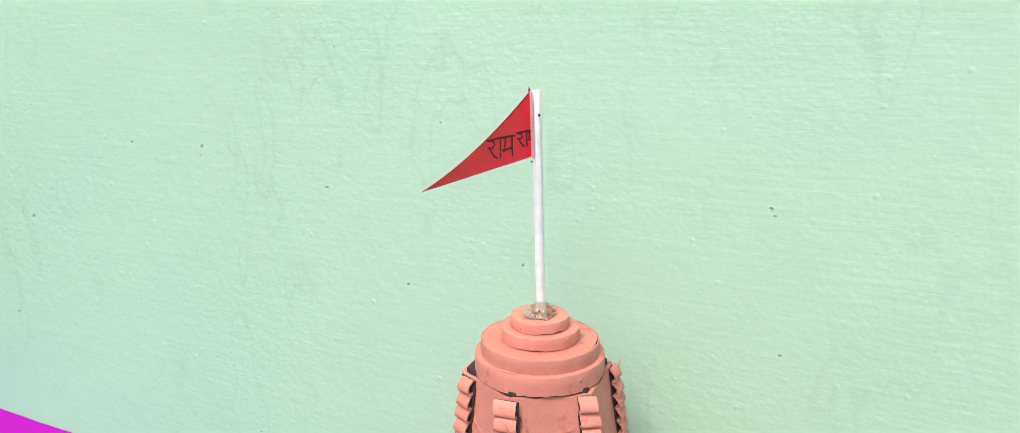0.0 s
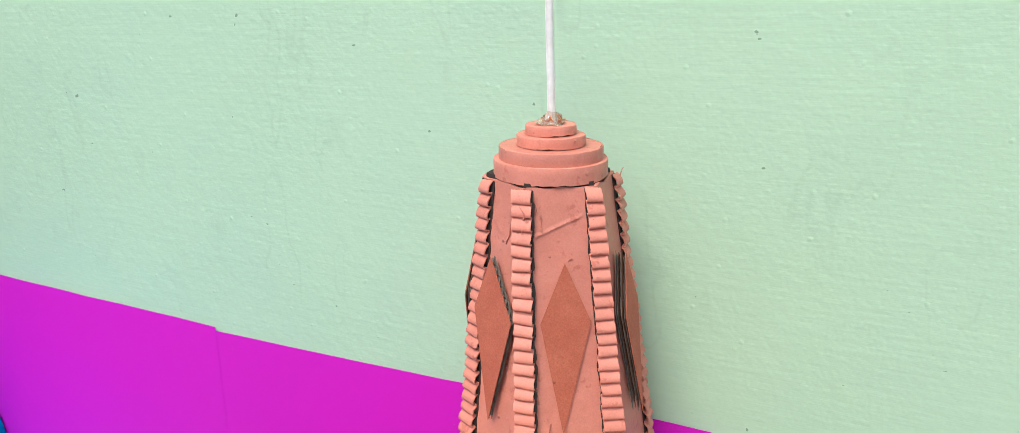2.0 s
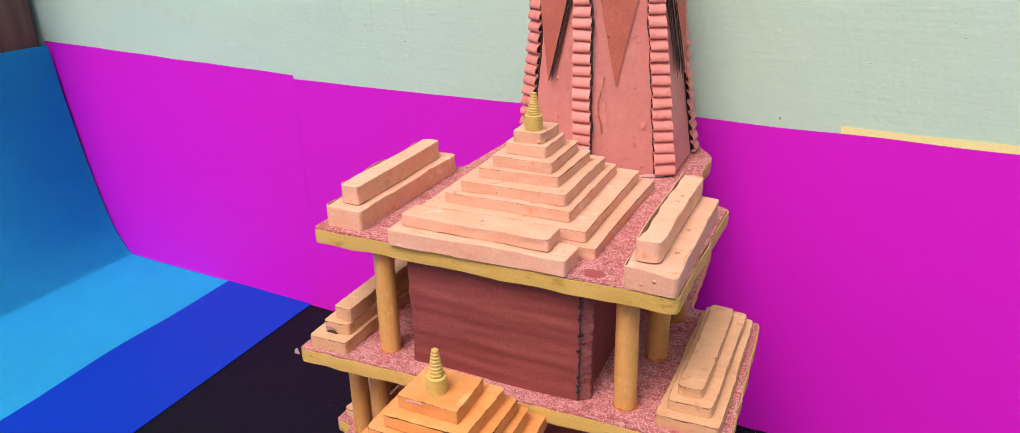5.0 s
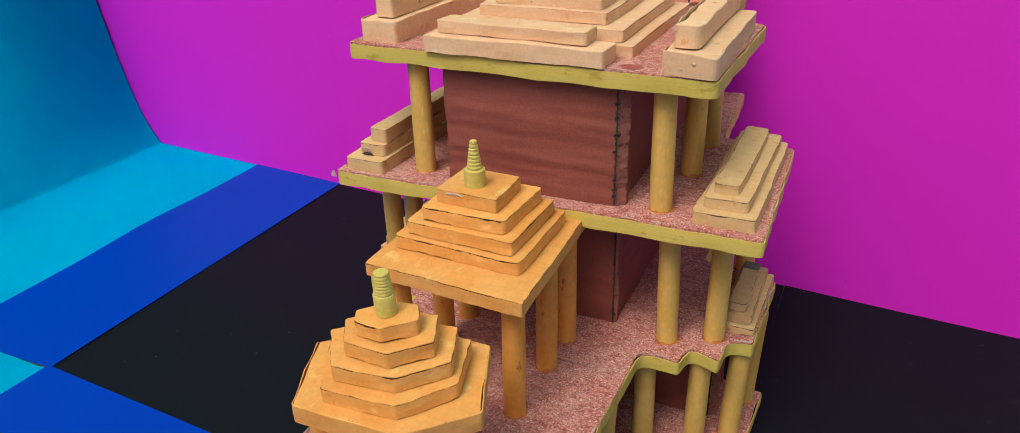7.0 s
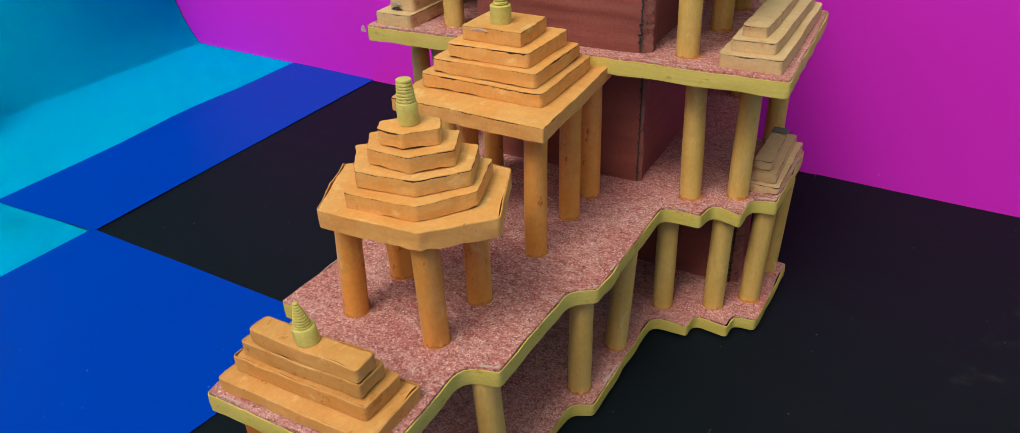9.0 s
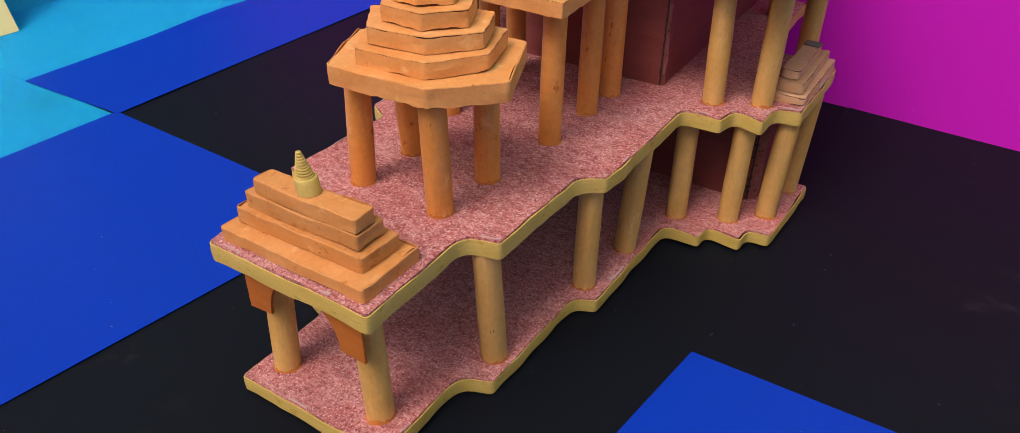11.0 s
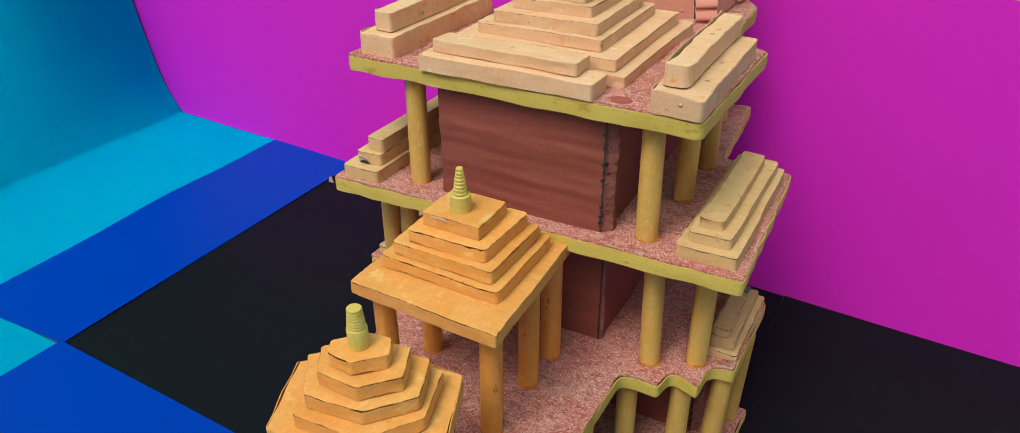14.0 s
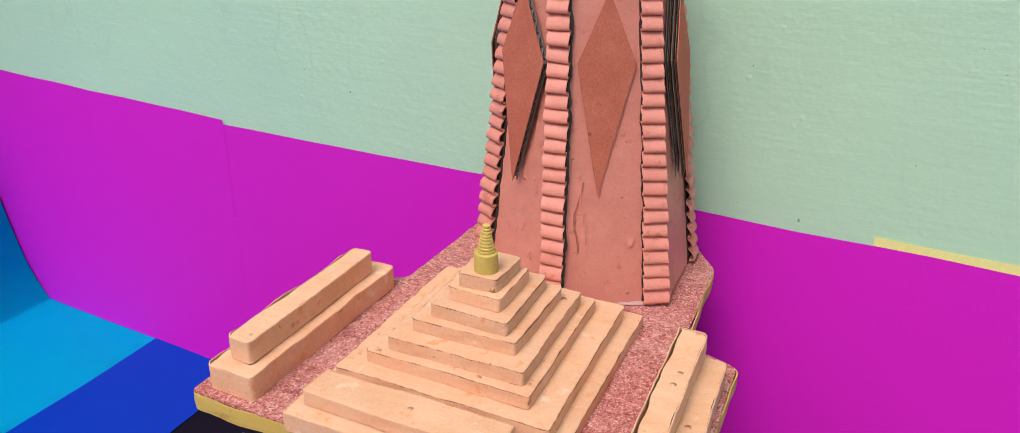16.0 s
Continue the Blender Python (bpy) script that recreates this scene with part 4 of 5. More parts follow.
six = part("hexagonal_pavilion", card(six_sided((-0.157, -0.029), (-0.101, -0.027), (-0.075, 0.001), (-0.094, 0.047)), P1 - 0.0098, P1, 0.002, 0.0007, 0.0008, 0.0007, 31.0, 0.0015, (-0.9, -0.2)), [ORANGE, ORANGE_CORE], temple, "orange six-sided pavilion with a stepped roof on four columns")
for k, q in enumerate((((-0.145, -0.022), (-0.107, -0.019), (-0.089, 0.006), (-0.099, 0.037)), ((-0.142, -0.016), (-0.111, -0.012), (-0.093, 0.009), (-0.103, 0.033)),
                       ((-0.140, -0.007), (-0.117, -0.008), (-0.102, 0.008), (-0.111, 0.028)), ((-0.137, -0.002), (-0.122, -0.003), (-0.110, 0.010), (-0.116, 0.021)))):
    part("tier", card(six_sided(*q), P1 + 0.0085 * k + 0.0003, P1 + 0.0085 * (k + 1), 0.0016, 0.0006, 0.0011, 0.0006, 32.0 + k, 0.0007, ((-1, 0), (-0.5, -0.85), (0.8, -0.5), (-0.3, -0.95))[k], (0.0008, 0.0009, 0.0007, 0.0008)[k], 0.0008), [ORANGE, ORANGE_CORE], six)
finial((-0.1268, 0.0095, P1 + 0.034), 0.0050, 0.0105, 0.0045, 0.0035, 0.0108, 7, six, (-0.03, 0.0), 0.10)
columns([(-0.161, -0.008, 0.5, 3.0), (-0.1085, -0.010, 3.0, -4.0), (-0.107, 0.030, 0.0, 1.0), (-0.159, 0.032, 0, 3.0)], six, 0.0067, Z1, P1 - 0.0098 - Z1 + 0.0012, ORANGE_COLUMN, "column", "orange painted rolled-paper column")

# stepped porch roof at the front, with its arch brackets
porch = tiers("porch_roof", "orange painted four-step porch roof", [(-0.1810, -0.0925, -0.0860, -0.0475, Z1, 0.105), (-0.1765, -0.1000, -0.0780, -0.0515, 0.105, 0.113), (-0.1730, -0.1040, -0.0742, -0.0555, 0.113, 0.121), (-0.1685, -0.1045, -0.0730, -0.0600, 0.121, 0.129)], PORCH, 41.0, r=0.0025, rips={0: (1, 0), 1: (0, -1), 2: (0, -1), 3: (-1, 0)}, gap=0.0008, lip=0.0006)
finial((-0.1375, -0.0665, 0.129), 0.0054, 0.0075, 0.0043, 0.0010, 0.0112, 10, porch, (-0.24, 0.05), 0.5)


def bracket(x0, x1, deep):
    """A quarter-arch of card under the porch slab: tall at x0, thin at x1."""
    bm = bmesh.new()
    y, zt, pts = -0.0865, Z1 - THICK + 0.0006, []
    s = 1 if x1 > x0 else -1
    wide, foot = abs(x1 - x0), 0.0145
    pts = [(x1, zt), (x0, zt), (x0, zt - deep), (x0 + s * foot, zt - deep * 0.96)]
    for k in range(1, 9):
        a = math.pi / 2 * k / 8
        pts.append((x0 + s * (foot + (wide - foot) * (1 - math.cos(a))), zt - deep * 0.96 + (deep * 0.90) * math.sin(a)))
    f = [bm.verts.new((x, y, z)) for x, z in pts]
    b = [bm.verts.new((x, y + 0.0016, z)) for x, z in pts]
    bm.faces.new(f), bm.faces.new(b[::-1])
    n = len(f)
    for i in range(n):
        bm.faces.new((f[i], b[i], b[(i + 1) % n], f[(i + 1) % n]))
    bmesh.ops.recalc_face_normals(bm, faces=bm.faces)
    part("arch_bracket", bm, BRACKET, temple, "deep orange card bracket under the porch")


bracket(-0.1690, -0.1400, 0.0255)
bracket(-0.0955, -0.1300, 0.0265)

# ---- the tower ----
TX, TY, ZT = -0.1345, 0.3855, 0.5065


def rise(z):
    return (z - Z3) / (ZT - Z3)


def axis(z):
    """The tower leans a little: its middle at each height."""
    return -0.1245 - 0.0110 * rise(z), 0.3855 + 0.0015 * rise(z)


def apothem(z):
    return 0.0600 - 0.0225 * rise(z)


def on_face(deg, t, z, out):
    """A point on a tower face: t along the face, to its right as seen from outside; out: off the face."""
    a = radians(deg)
    nx, ny = math.cos(a), math.sin(a)
    d = apothem(z) + out
    cx, cy = axis(z)
    return (cx + nx * d - ny * t, cy + ny * d + nx * t, z)


def half(z):
    return apothem(z) * math.tan(math.pi / 6)


bm = bmesh.new()
rings = []
for z in (Z3 + 0.0008, ZT - 0.001):
    r = (apothem(z) - 0.0026) / math.cos(math.pi / 6)
    rings.append([bm.verts.new((axis(z)[0] + r * math.cos(radians(30 + 60 * k)), axis(z)[1] + r * math.sin(radians(30 + 60 * k)), z)) for k in range(6)])
bridge(bm, rings[0], rings[1])
bm.faces.new(rings[1]), bm.faces.new(rings[0][::-1])
tower = part("tower", bm, DARK, temple, "tapering six-sided terracotta pink tower with corrugated corner strips")


WRINKLES = {300: [(-0.017, 0.4745, 0.011, 0.4855, 0.0006), (-0.0175, 0.360, -0.0145, 0.322, 0.0006), (-0.0145, 0.322, -0.0155, 0.310, 0.0004), (-0.016, 0.498, -0.0135, 0.478, 0.0007), (0.012, 0.318, 0.014, 0.322, 0.0008)],
            240: [(-0.010, 0.482, 0.000, 0.472, 0.0004), (0.012, 0.392, 0.009, 0.37, 0.0004)]}


def ridge(deg, t, z):
    """Height of the dried paint wrinkles on a face."""
    h = 0.0
    for t0, z0, t1, z1, top in WRINKLES.get(deg, ()):
        d = Vector((t1 - t0, z1 - z0))
        q = Vector((t - t0, z - z0))
        s = min(1.0, max(0.0, q.dot(d) / d.length_squared))
        away = (q - d * s).length + 0.0004 * wob(t, z, 0, 300)
        h += top * math.exp(-((away / 0.0007) ** 2))
    return h


def panel(deg, seed):
    bm = bmesh.new()
    fine = deg in WRINKLES
    rows, nz, nt = [], 190 if fine else 22, 44 if fine else 8
    for j in range(nz + 1):
        row = []
        for i in range(nt + 1):
            u = i / nt
            z = Z3 + 0.001 + (0.5022 + 0.0016 * wob(u * 3, deg, 0, 1.4, seed) - Z3) * j / nz
            w = half(z)
            t = -w + 0.0008 + 0.0005 * wob(z, deg, 1, 90) + (2 * w - 0.0026) * u
            row.append(bm.verts.new(on_face(deg, t, z, 0.0005 * wob(t, z, deg, 45, seed) + 0.0003 * wob(t, z, deg, 130, seed) + 1.7 * ridge(deg, t, z))))
        rows.append(row)
    for r0, r1 in zip(rows, rows[1:]):
        for i in range(nt):
            bm.faces.new((r0[i], r0[i + 1], r1[i + 1], r1[i]))
    thicken(bm, 0.0024)
    return part("panel", bm, PINK, tower, "", True)


def strip(deg, seed, left_of, right_of, show=(0.0003, 0.0003), lift_by=0.0, droop=0.0007):
    """A strip of bared corrugated card glued up the tower: flutes across it with torn ends, on a dark backing that peeps out by show at its left and right. left_of, right_of: its edges at the foot and at the top; lift_by: how far it stands off, for a strip across a corner."""
    bm, back = bmesh.new(), bmesh.new()
    pitch, per, front, liner = 0.0081, 16, [], []
    n = int((ZT - Z3 - 0.0062) / pitch)
    for k in range(n * per + 1):
        u = k / per
        ph, one = u % 1.0, int(min(u, n - 0.01))
        amp = 0.0034 * (1 + 0.35 * wob(one, seed, deg, 1.7))
        swell = math.sin(math.pi * ph ** 0.85) ** 0.75
        out = 0.0010 + amp * swell
        z = Z3 + 0.003 + u * pitch - 0.0014 * swell * (1 - ph) - 0.0008 * swell + 0.0007 * wob(one, seed, 3, 2.1)
        s = (z - Z3) / (ZT - Z3)
        right = right_of[0] + (right_of[1] - right_of[0]) * s + 0.0008 * wob(u, seed, 1, 0.8) + 0.0008 * wob(one, seed, 21, 3.3) + 0.0005 * wob(u, seed, 22, 5.0)
        left = left_of[0] + (left_of[1] - left_of[0]) * s + 0.0008 * wob(u, seed, 2, 0.8) + 0.0008 * wob(one, seed, 31, 3.3) + 0.0005 * wob(u, seed, 32, 5.0)
        lift = apothem(z) * lift_by
        front.append([bm.verts.new(on_face(deg, left + (right - left) * q, z + droop * (q - 0.5) * 2 * wob(one, seed, 9, 1.9), lift + out + 0.0005 * wob(q * 2, one, seed, 1.3))) for q in (0, 0.25, 0.5, 0.75, 1)])
        if k % 4 == 0:
            liner.append([back.verts.new(on_face(deg, q, z, lift + 0.0008)) for q in (left - show[0] + 0.0006 * wob(u, seed, 4, 1.6), right + show[1] + 0.0010 * wob(u, seed, 5, 1.6))])
    for r0, r1 in zip(front, front[1:]):
        for i in range(4):
            bm.faces.new((r0[i], r0[i + 1], r1[i + 1], r1[i]))
    for (a, b), (c, d) in zip(liner, liner[1:]):
        back.faces.new((a, b, d, c))
    thicken(bm, 0.0008)
    thicken(back, 0.0006)
    ob = part("corrugated_strip", bm, PINK, tower, "pink strip of bared corrugated card", True)
    part("backing", back, DARK, ob, "dark torn backing paper")


def scrap(deg, t, z, length, curl, tilt):
    """A torn curl of painted paper that sticks out at a strip's end."""
    bm = bmesh.new()
    rows = []
    for k in range(7):
        q = k / 6
        a = tilt + curl * q
        w = 0.0013 * (1 - 0.6 * q) + 0.0003 * wob(k, t, z, 1.7)
        x, h = t + length * q * math.cos(a), z + length * q * math.sin(a)
        rows.append([bm.verts.new(on_face(deg, x + e * w * math.sin(a), h - e * w * math.cos(a), 0.0026 + 0.0035 * q * q)) for e in (-1, 1)])
    for (a, b), (c, d) in zip(rows, rows[1:]):
        bm.faces.new((a, b, d, c))
    thicken(bm, 0.0003)
    part("paper_scrap", bm, PINK, tower, "torn curl of painted paper", True)


def diamond(deg, shift, lift, layers=1, hw=0.0163, top=0.0, foot=-0.002):
    """A long diamond of corrugated board, with its flutes bare along the cut edges; hw: half its width; top, foot: how far its upper and lower corner lie aside."""
    zt, zm, zb, d = 0.4575, 0.4205, 0.3485, 0.0036 * layers if layers else 0.0010

    def wide(z):
        return hw * ((zt - z) / (zt - zm) if z > zm else (z - zb) / (zm - zb))

    def aside(z):
        return shift + (top * (z - zm) / (zt - zm) if z > zm else foot * (zm - z) / (zm - zb))

    corners = [(shift + top, zt), (shift - hw, zm), (shift + foot, zb), (shift + hw, zm)]

    def leaf(o0, o1, inset=0.0, torn=0.0):
        bm = bmesh.new()
        loop = [(shift + (t - shift) * (1 - inset / hw), zm + (z - zm) * (1 - inset / hw)) for t, z in corners]
        pts = []
        for i in range(4):
            (t0, z0), (t1, z1) = loop[i], loop[(i + 1) % 4]
            pts += [(t0 + (t1 - t0) * k / 16 + torn * wob(k, i, o0 * 900, 0.9), z0 + (z1 - z0) * k / 16) for k in range(16)]
        f = [bm.verts.new(on_face(deg, t, z, o0 + 0.4 * torn * wob(z * 90, t * 60, o0 * 700, 1.3))) for t, z in pts]
        b = [bm.verts.new(on_face(deg, t, z, o1 + 0.4 * torn * wob(z * 90, t * 60, o0 * 700, 1.3))) for t, z in pts]
        bm.faces.new(f), bm.faces.new(b[::-1])
        for i in range(len(f)):
            bm.faces.new((f[i], b[i], b[(i + 1) % len(f)], f[(i + 1) % len(f)]))
        bmesh.ops.recalc_face_normals(bm, faces=bm.faces)
        return bm

    ob = part("diamond_panel", leaf(lift + d, lift + d - 0.0005), DIAMOND, tower, "terracotta card diamond with dark corrugated edges" if layers else "terracotta card diamond")
    for k in range(layers):
        part("liner", leaf(lift + 0.0036 * k + 0.0004, lift + 0.0036 * k), CORE, ob, "grey liner paper")
    if not layers:
        return
    if layers > 1:
        # the flutes run along these diamonds, so their edges show as stacked sheets
        for k in range(1, 7):
            part("corrugation", leaf(lift + 0.00105 * k + 0.0003, lift + 0.00105 * k, 0.0004 + 0.0006 * (k % 2), 0.0011), CORE if k % 2 else RAW, ob, "dark bare corrugation")
        return
    n = 70
    for layer in range(layers):
        core = bmesh.new()
        rows, mid = [], lift + 0.0036 * layer + 0.0018
        for k in range(n + 1):
            z = zb + 0.001 + (zt - zb - 0.002) * k / n
            o = mid + 0.0012 * math.sin(k * math.pi / 2.0 + 0.4 + layer)
            w = max(0.0002, wide(z) - 0.0003 + 0.0004 * wob(k, layer, deg, 0.7))
            rows.append((core.verts.new(on_face(deg, aside(z) - w, z, o)), core.verts.new(on_face(deg, aside(z) + w, z, o))))
        for (a, b), (c, e) in zip(rows, rows[1:]):
            core.faces.new((a, b, e, c))
        thicken(core, 0.0004)
        part("corrugation", core, CORE if layer == 0 else DARK, ob, "dark bare corrugation")


for deg in (0, 60, 120, 180, 240, 300):
    panel(deg, deg / 60.0)
strip(0, 1.0, (0.0230, 0.0130), (0.0370, 0.0240), (0.0004, -0.0045))
strip(272, 3.0, (-0.0088, -0.0098), (0.0046, 0.0022), (-0.0004, 0.0010), 0.1375)
strip(300, 4.0, (0.0200, 0.0140), (0.0352, 0.0242), (0.0003, -0.0015))
strip(240, 2.0, (-0.0405, -0.0190), (-0.0262, -0.0080), (0.0010, 0.0010))
def drip(deg, pts, width, mat, name, label):
    """A narrow raised run of dried paint or glue along a line of (t, z) on a face."""
    bm = bmesh.new()
    rows = []
    for (t0, z0), (t1, z1) in zip(pts, pts[1:]):
        for k in range(8):
            q = k / 8
            t, z = t0 + (t1 - t0) * q, z0 + (z1 - z0) * q
            dt, dz = z0 - z1, t1 - t0
            length = math.hypot(dt, dz)
            w = width * (1 + 0.9 * wob(t, z, deg, 260)) / 2
            t += 0.0008 * wob(z, t, 3, 190)
            rows.append([bm.verts.new(on_face(deg, t + dt / length * w * e, z + dz / length * w * e, h)) for e, h in ((-1, 0.0001), (-0.4, 0.0009), (0.4, 0.0009), (1, 0.0001))])
    for r0, r1 in zip(rows, rows[1:]):
        for i in range(3):
            bm.faces.new((r0[i], r0[i + 1], r1[i + 1], r1[i]))
    bmesh.ops.recalc_face_normals(bm, faces=bm.faces)
    part(name, bm, mat, tower, label, True)


drip(300, [(-0.0150, 0.3560), (-0.0166, 0.3490), (-0.0202, 0.3370), (-0.0200, 0.3280), (-0.0180, 0.3195), (-0.0190, 0.3140)], 0.0012, WASH, "paint_drip", "darker run of dried paint")
drip(300, [(-0.0185, 0.4990), (-0.0160, 0.4900), (-0.0130, 0.4850), (-0.0135, 0.4790)], 0.0007, WASH, "paint_drip", "darker run of dried paint")
drip(240, [(0.0100, 0.4800), (0.0085, 0.4720), (0.0045, 0.4650)], 0.0006, WASH, "paint_drip", "darker run of dried paint")
drip(300, [(-0.0300, Z3 + 0.0016), (-0.0100, Z3 + 0.0012), (0.0080, Z3 + 0.0016), (0.0300, Z3 + 0.0013)], 0.0022, FUZZ, "glue_bead", "whitish torn glue line at the tower's foot")
drip(0, [(-0.0320, Z3 + 0.0016), (-0.0100, Z3 + 0.0012), (0.0200, Z3 + 0.0016)], 0.0018, STAIN, "glue_bead", "dark glue line at the tower's foot")
scrap(240, 0.0225, 0.486, 0.008, 1.2, 0.3)
scrap(240, 0.0205, 0.478, 0.006, -1.5, 1.2)
scrap(0, 0.0215, 0.497, 0.009, 0.6, 0.9)
scrap(300, 0.004, 0.459, 0.004, 1.0, 2.0)
diamond(300, -0.0020, 0.0008, 0, 0.0159, 0.0013, -0.0054)
diamond(240, 0.0015, 0.0034, 1, 0.0188, -0.0030, -0.0020)
diamond(0, -0.003, 0.0012, 2)
diamond(180, 0.004, 0.0030, 2)


def disc(r, z0, z1, cx, cy, seed, loose=0.0006):
    pts = [Vector((cx + r * math.cos(2 * math.pi * k / 28), cy + r * math.sin(2 * math.pi * k / 28))) for k in range(28)]
    return card(pts, z0, z1, 0.001, 0.0004, loose, 0.0004, seed, 0.0003)


for k, (r, z0, z1) in enumerate(((0.0367, 0.5040, 0.5150), (0.0332, 0.5140, 0.5230), (0.0218, 0.5232, 0.5300), (0.0163, 0.5302, 0.5362))):
    part("cap_disc", disc(r, z0, z1, TX + 0.001, TY - 0.001, 50.0 + k, 0.0009 if k else 0.0022), [PINK, RAW], tower, "pink round card disc", True)

# flag pole with its lump of glue and the flag
PX, PY, PZ = -0.1330, 0.3845, 0.5362
pole_bm = lathe([(0.0026, 0), (0.00255, 0.03), (0.0025, 0.07), (0.0024, 0.1), (0.0024, 0.1228), (0.0021, 0.1233)], (PX, PY, PZ), 16, (-0.030, 0.0), 0.05, 3.0)
pole = part("flag_pole", pole_bm, WHITE, temple, "white rolled-paper flag pole", True)
bm = bmesh.new()
bmesh.ops.create_icosphere(bm, subdivisions=5, radius=1)
for v in bm.verts:
    k = 1 + 0.34 * noise.noise(v.co * 1.7) + 0.06 * noise.noise(v.co * 5.0)
    out = min(1.0, math.hypot(v.co.x, v.co.y))
    up = (0.0075 * (1 - out) ** 1.1 + 0.0016 * (1 - out ** 4)) * k if v.co.z > 0 else -0.0003
    v.co = Vector((PX + v.co.x * 0.0092 * k, PY + v.co.y * 0.0088 * k, PZ + 0.0005 + up))
part("glue_lump", bm, GLUE, pole, "clear hot glue at the foot of the pole", True)
for k in range(16):
    a, r = k * 2.4, 0.0035 + 0.0035 * ((k * 37) % 11) / 11
    m = pose(PX + r * math.cos(a), PY + r * math.sin(a), PZ + 0.0012 + 0.003 * ((k * 17) % 7) / 7, k * 40, k * 23, k * 71)
    bm = bmesh.new()
    bmesh.ops.create_cube(bm, size=1, matrix=m @ Matrix.Diagonal((0.004, 0.0011, 0.0006, 1)))
    part("glue_shred", bm, SMEAR, pole, "amber glue shred")

A, B, TIP = Vector((PX - 0.0076, PY, 0.6587)), Vector((PX - 0.0062, PY, 0.6240)), Vector((-0.1716, 0.3185, 0.6160))
U = Vector((TIP.x - A.x, TIP.y - A.y, 0.0))
LONG = U.length
U = U.normalized()
SIDE = U.cross(Vector((0, 0, 1)))
bm = bmesh.new()
rows, n = [], 22
for i in range(n + 1):
    s = i / n
    top = A.lerp(TIP, s) + Vector((0, 0, -0.0044 * math.sin(math.pi * s)))
    low = B.lerp(TIP, s) + Vector((0, 0, -0.0008 * math.sin(math.pi * s)))
    row = []
    for j in range(7):
        q = j / 6
        p = top.lerp(low, q)
        row.append(bm.verts.new(p + SIDE * (0.0016 * math.sin(s * 5) * s + 0.0012 * (q - 0.5) * math.sin(s * 3))))
    rows.append(row)
for r0, r1 in zip(rows, rows[1:]):
    for j in range(6):
        bm.faces.new((r0[j], r0[j + 1], r1[j + 1], r1[j]))
hems = [([r[0].co.copy() for r in rows], Vector((0, 0, -0.0009)), DARK_HEM, "dark_hem"), ([r[6].co.copy() for r in rows], Vector((0, 0, 0.0006)), WHITE, "white_hem")]
bmesh.ops.remove_doubles(bm, verts=bm.verts, dist=1e-6)
thicken(bm, 0.0002)
flag = part("flag", bm, RED, temple, "red triangular paper flag with black hand lettering", True)
for pts, width, mat, name in hems:
    bm = bmesh.new()
    pair = [(bm.verts.new(p - SIDE * 0.0004), bm.verts.new(p - SIDE * 0.0004 + width * (1 - 0.7 * k / n))) for k, p in enumerate(pts)]
    for (a, b), (c, d) in zip(pair, pair[1:]):
        bm.faces.new((a, b, d, c))
    part(name, bm, mat, flag, "thin edge line of the flag")
bm = bmesh.new()


def on_flag(u, z):
    """The place on the flag's front at the distance u from the pole's foot line and the height z."""
    s = min(1.0, max(0.0, (u - 0.0072) / LONG))
    top, low = A.z + (TIP.z - A.z) * s - 0.0044 * math.sin(math.pi * s), B.z + (TIP.z - B.z) * s - 0.0008 * math.sin(math.pi * s)
    q = min(1.0, max(0.0, (top - z) / max(1e-4, top - low)))
    flat = A.lerp(TIP, s).lerp(B.lerp(TIP, s), q)
    return Vector((flat.x, flat.y, z)) + SIDE * (0.0016 * math.sin(s * 5) * s + 0.0012 * (q - 0.5) * math.sin(s * 3))


def ink(bm, strokes, at, size, pen=0.00052):
    """Pen strokes as narrow ribbons on the flag; at: the place of the word's left foot as (distance from the pole, height)."""
    for k, line in enumerate(strokes):
        pts = [Vector((at[0] - x * size * 1.25, at[1] + y * size)) for x, y in line]
        rows = []
        for i, p in enumerate(pts):
            d = (pts[min(i + 1, len(pts) - 1)] - pts[max(i - 1, 0)]).normalized()
            w = Vector((-d.y, d.x)) * pen * (1 + 0.25 * wob(i, k, 0, 1.1))
            rows.append([bm.verts.new(on_flag(*q) - SIDE * (0.00025 + 0.00002 * k)) for q in (p - w, p + w)])
        for (a, b), (e, f) in zip(rows, rows[1:]):
            bm.faces.new((a, b, f, e))


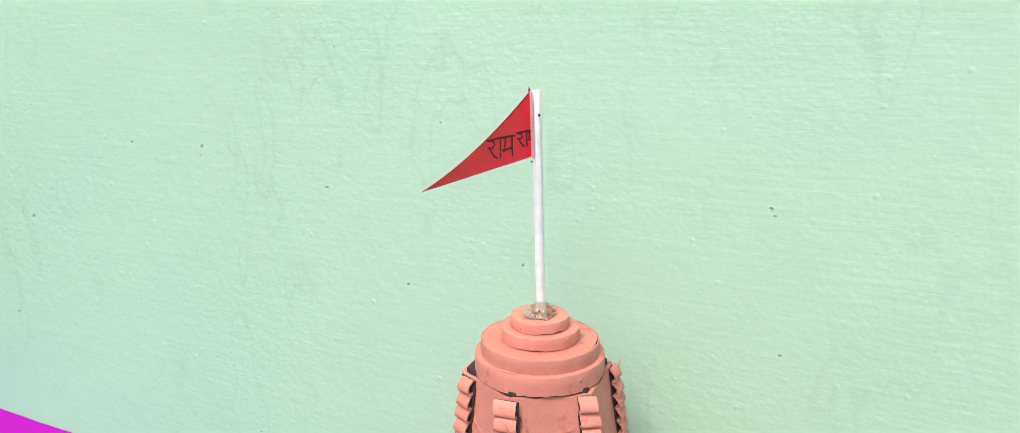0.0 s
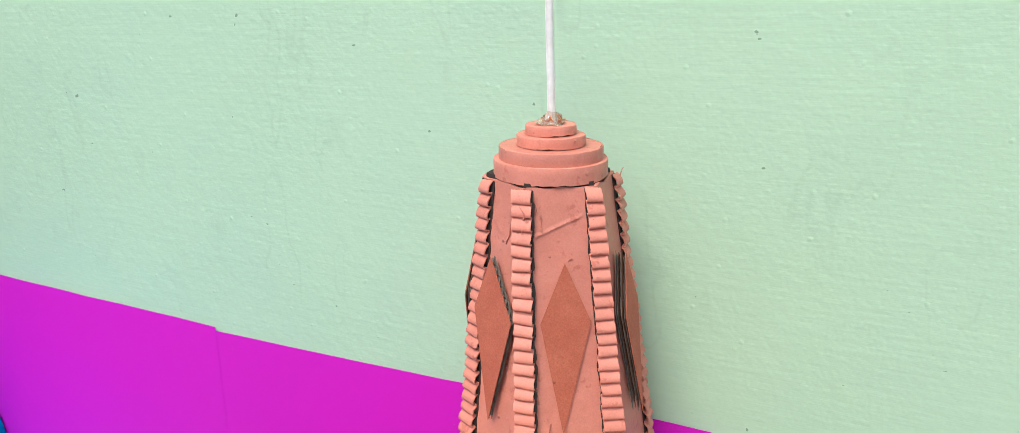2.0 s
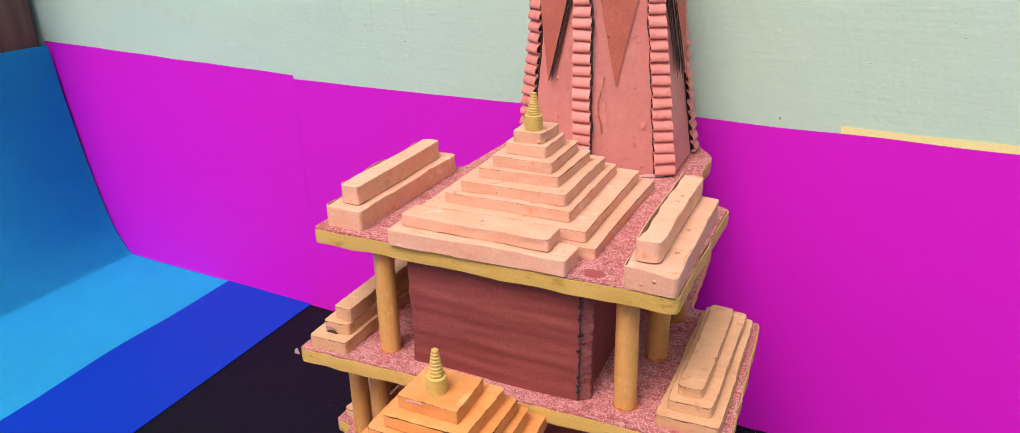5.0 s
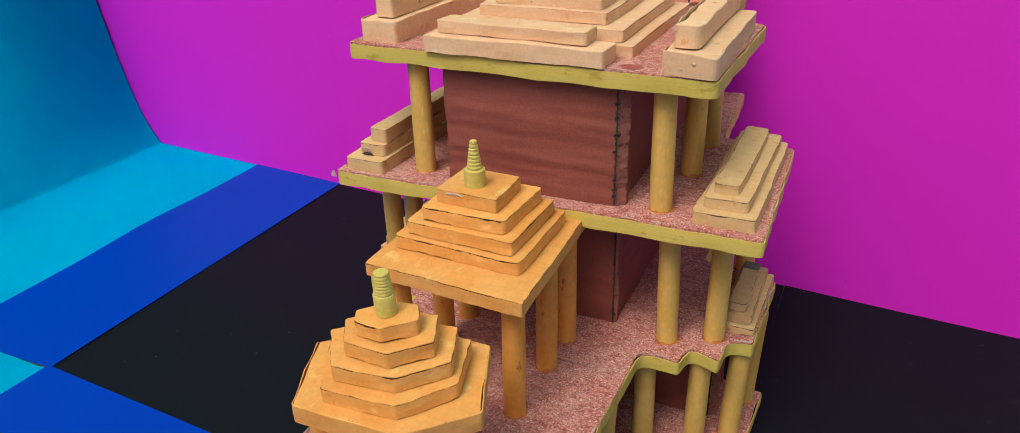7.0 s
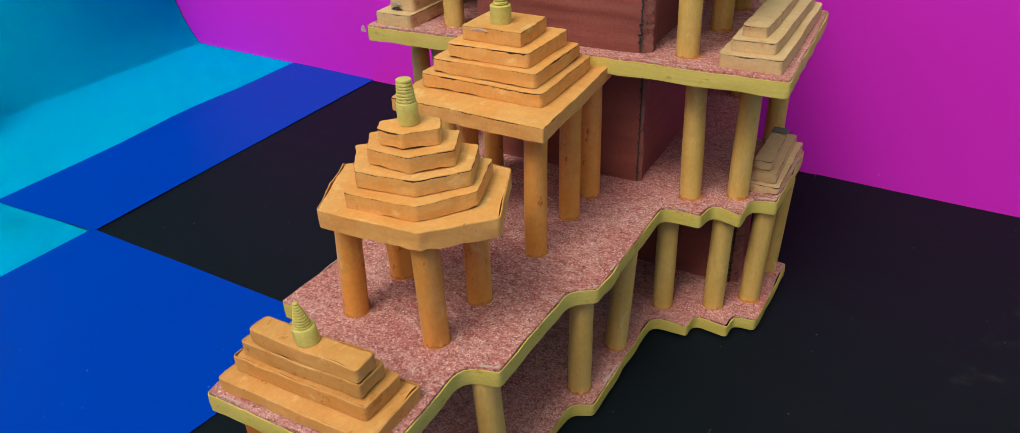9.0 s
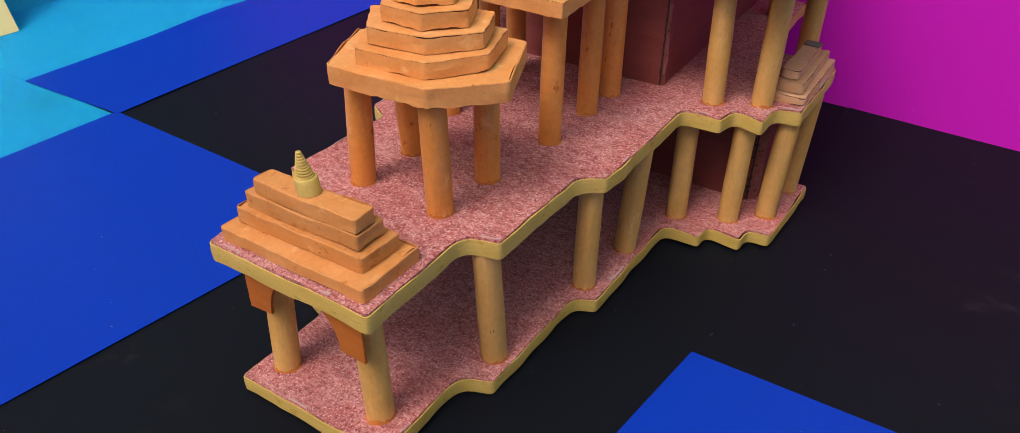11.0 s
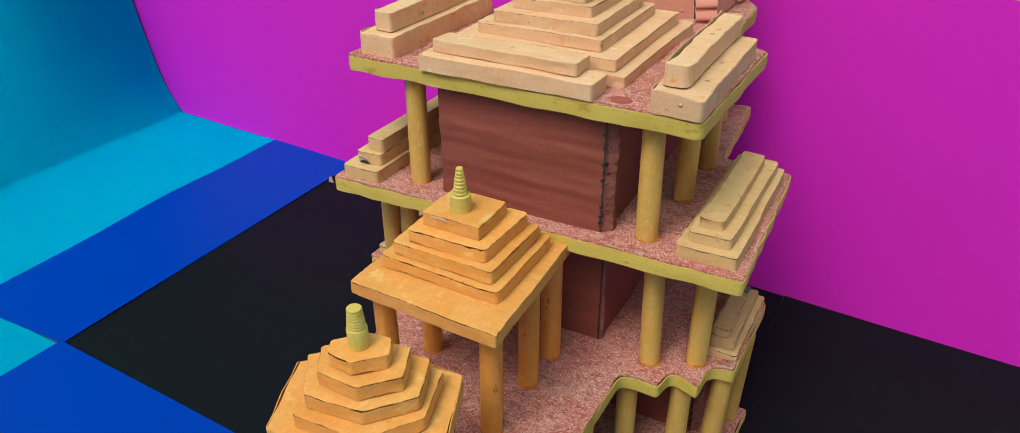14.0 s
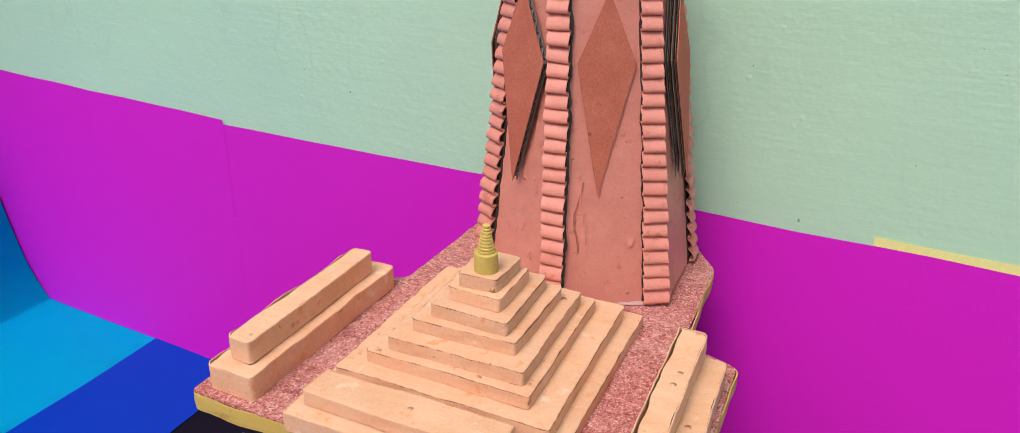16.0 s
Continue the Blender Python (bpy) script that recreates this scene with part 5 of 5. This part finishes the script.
RA = [[(-0.12, 0.98), (0.42, 1.04)], [(0.02, 1.0), (0.26, 0.90), (0.32, 0.74), (0.20, 0.60), (0.02, 0.58), (-0.06, 0.66)], [(0.06, 0.57), (0.16, 0.34), (0.30, 0.14), (0.44, 0.02)]]
AA = [[(0.42, 1.04), (0.72, 1.06)], [(0.62, 1.05), (0.61, 0.5), (0.62, 0.0)]]
MA = [[(0.72, 1.06), (1.42, 1.10)], [(0.88, 1.06), (0.86, 0.60), (0.80, 0.44), (0.72, 0.40), (0.76, 0.34), (0.90, 0.42), (1.22, 0.50)], [(1.24, 1.08), (1.23, 0.5), (1.25, 0.02)]]
ink(bm, RA + AA + MA, (0.0360, 0.6258), 0.0100)
ink(bm, RA + AA + [[(0.66, 1.05), (0.98, 1.05)], [(0.82, 1.04), (0.80, 0.60), (0.72, 0.44), (0.84, 0.44), (0.98, 0.46)]], (0.0163, 0.6302), 0.0077)
part("lettering", bm, INK, flag, "black hand-inked lettering")
bm = bmesh.new()
rim = [A, A.lerp(B, 0.3), A.lerp(B, 0.65), B]
tab = [(bm.verts.new(p - SIDE * 0.0004), bm.verts.new(p + Vector((0.0030, -0.0034, 0)))) for p in rim]
for (a, b), (c, d) in zip(tab, tab[1:]):
    bm.faces.new((a, b, d, c))
bmesh.ops.recalc_face_normals(bm, faces=bm.faces)
thicken(bm, 0.0003)
part("glue_tab", bm, PALE, flag, "pale pink paper tab round the pole")
for x, z, r in ((-0.0012, 0.6468, 0.0007), (-0.0052, 0.6222, 0.0006)):
    bm = bmesh.new()
    bmesh.ops.create_icosphere(bm, subdivisions=2, radius=r, matrix=Matrix.Translation((PX + x, PY - 0.0024, z)))
    part("pin", bm, DARK, pole, "small dark pin head", True)
bm = bmesh.new()
spike = [A + Vector((0, 0, -0.0012)), A + Vector((-0.0008, 0, -0.0002)), A + Vector((-0.0005, 0, 0.0028)), A + Vector((0.0004, 0, 0.0006))]
bm.faces.new([bm.verts.new(p - SIDE * 0.0003) for p in spike])
thicken(bm, 0.0003)
part("thread_end", bm, DARK_HEM, flag, "dark thread end at the flag's upper corner")
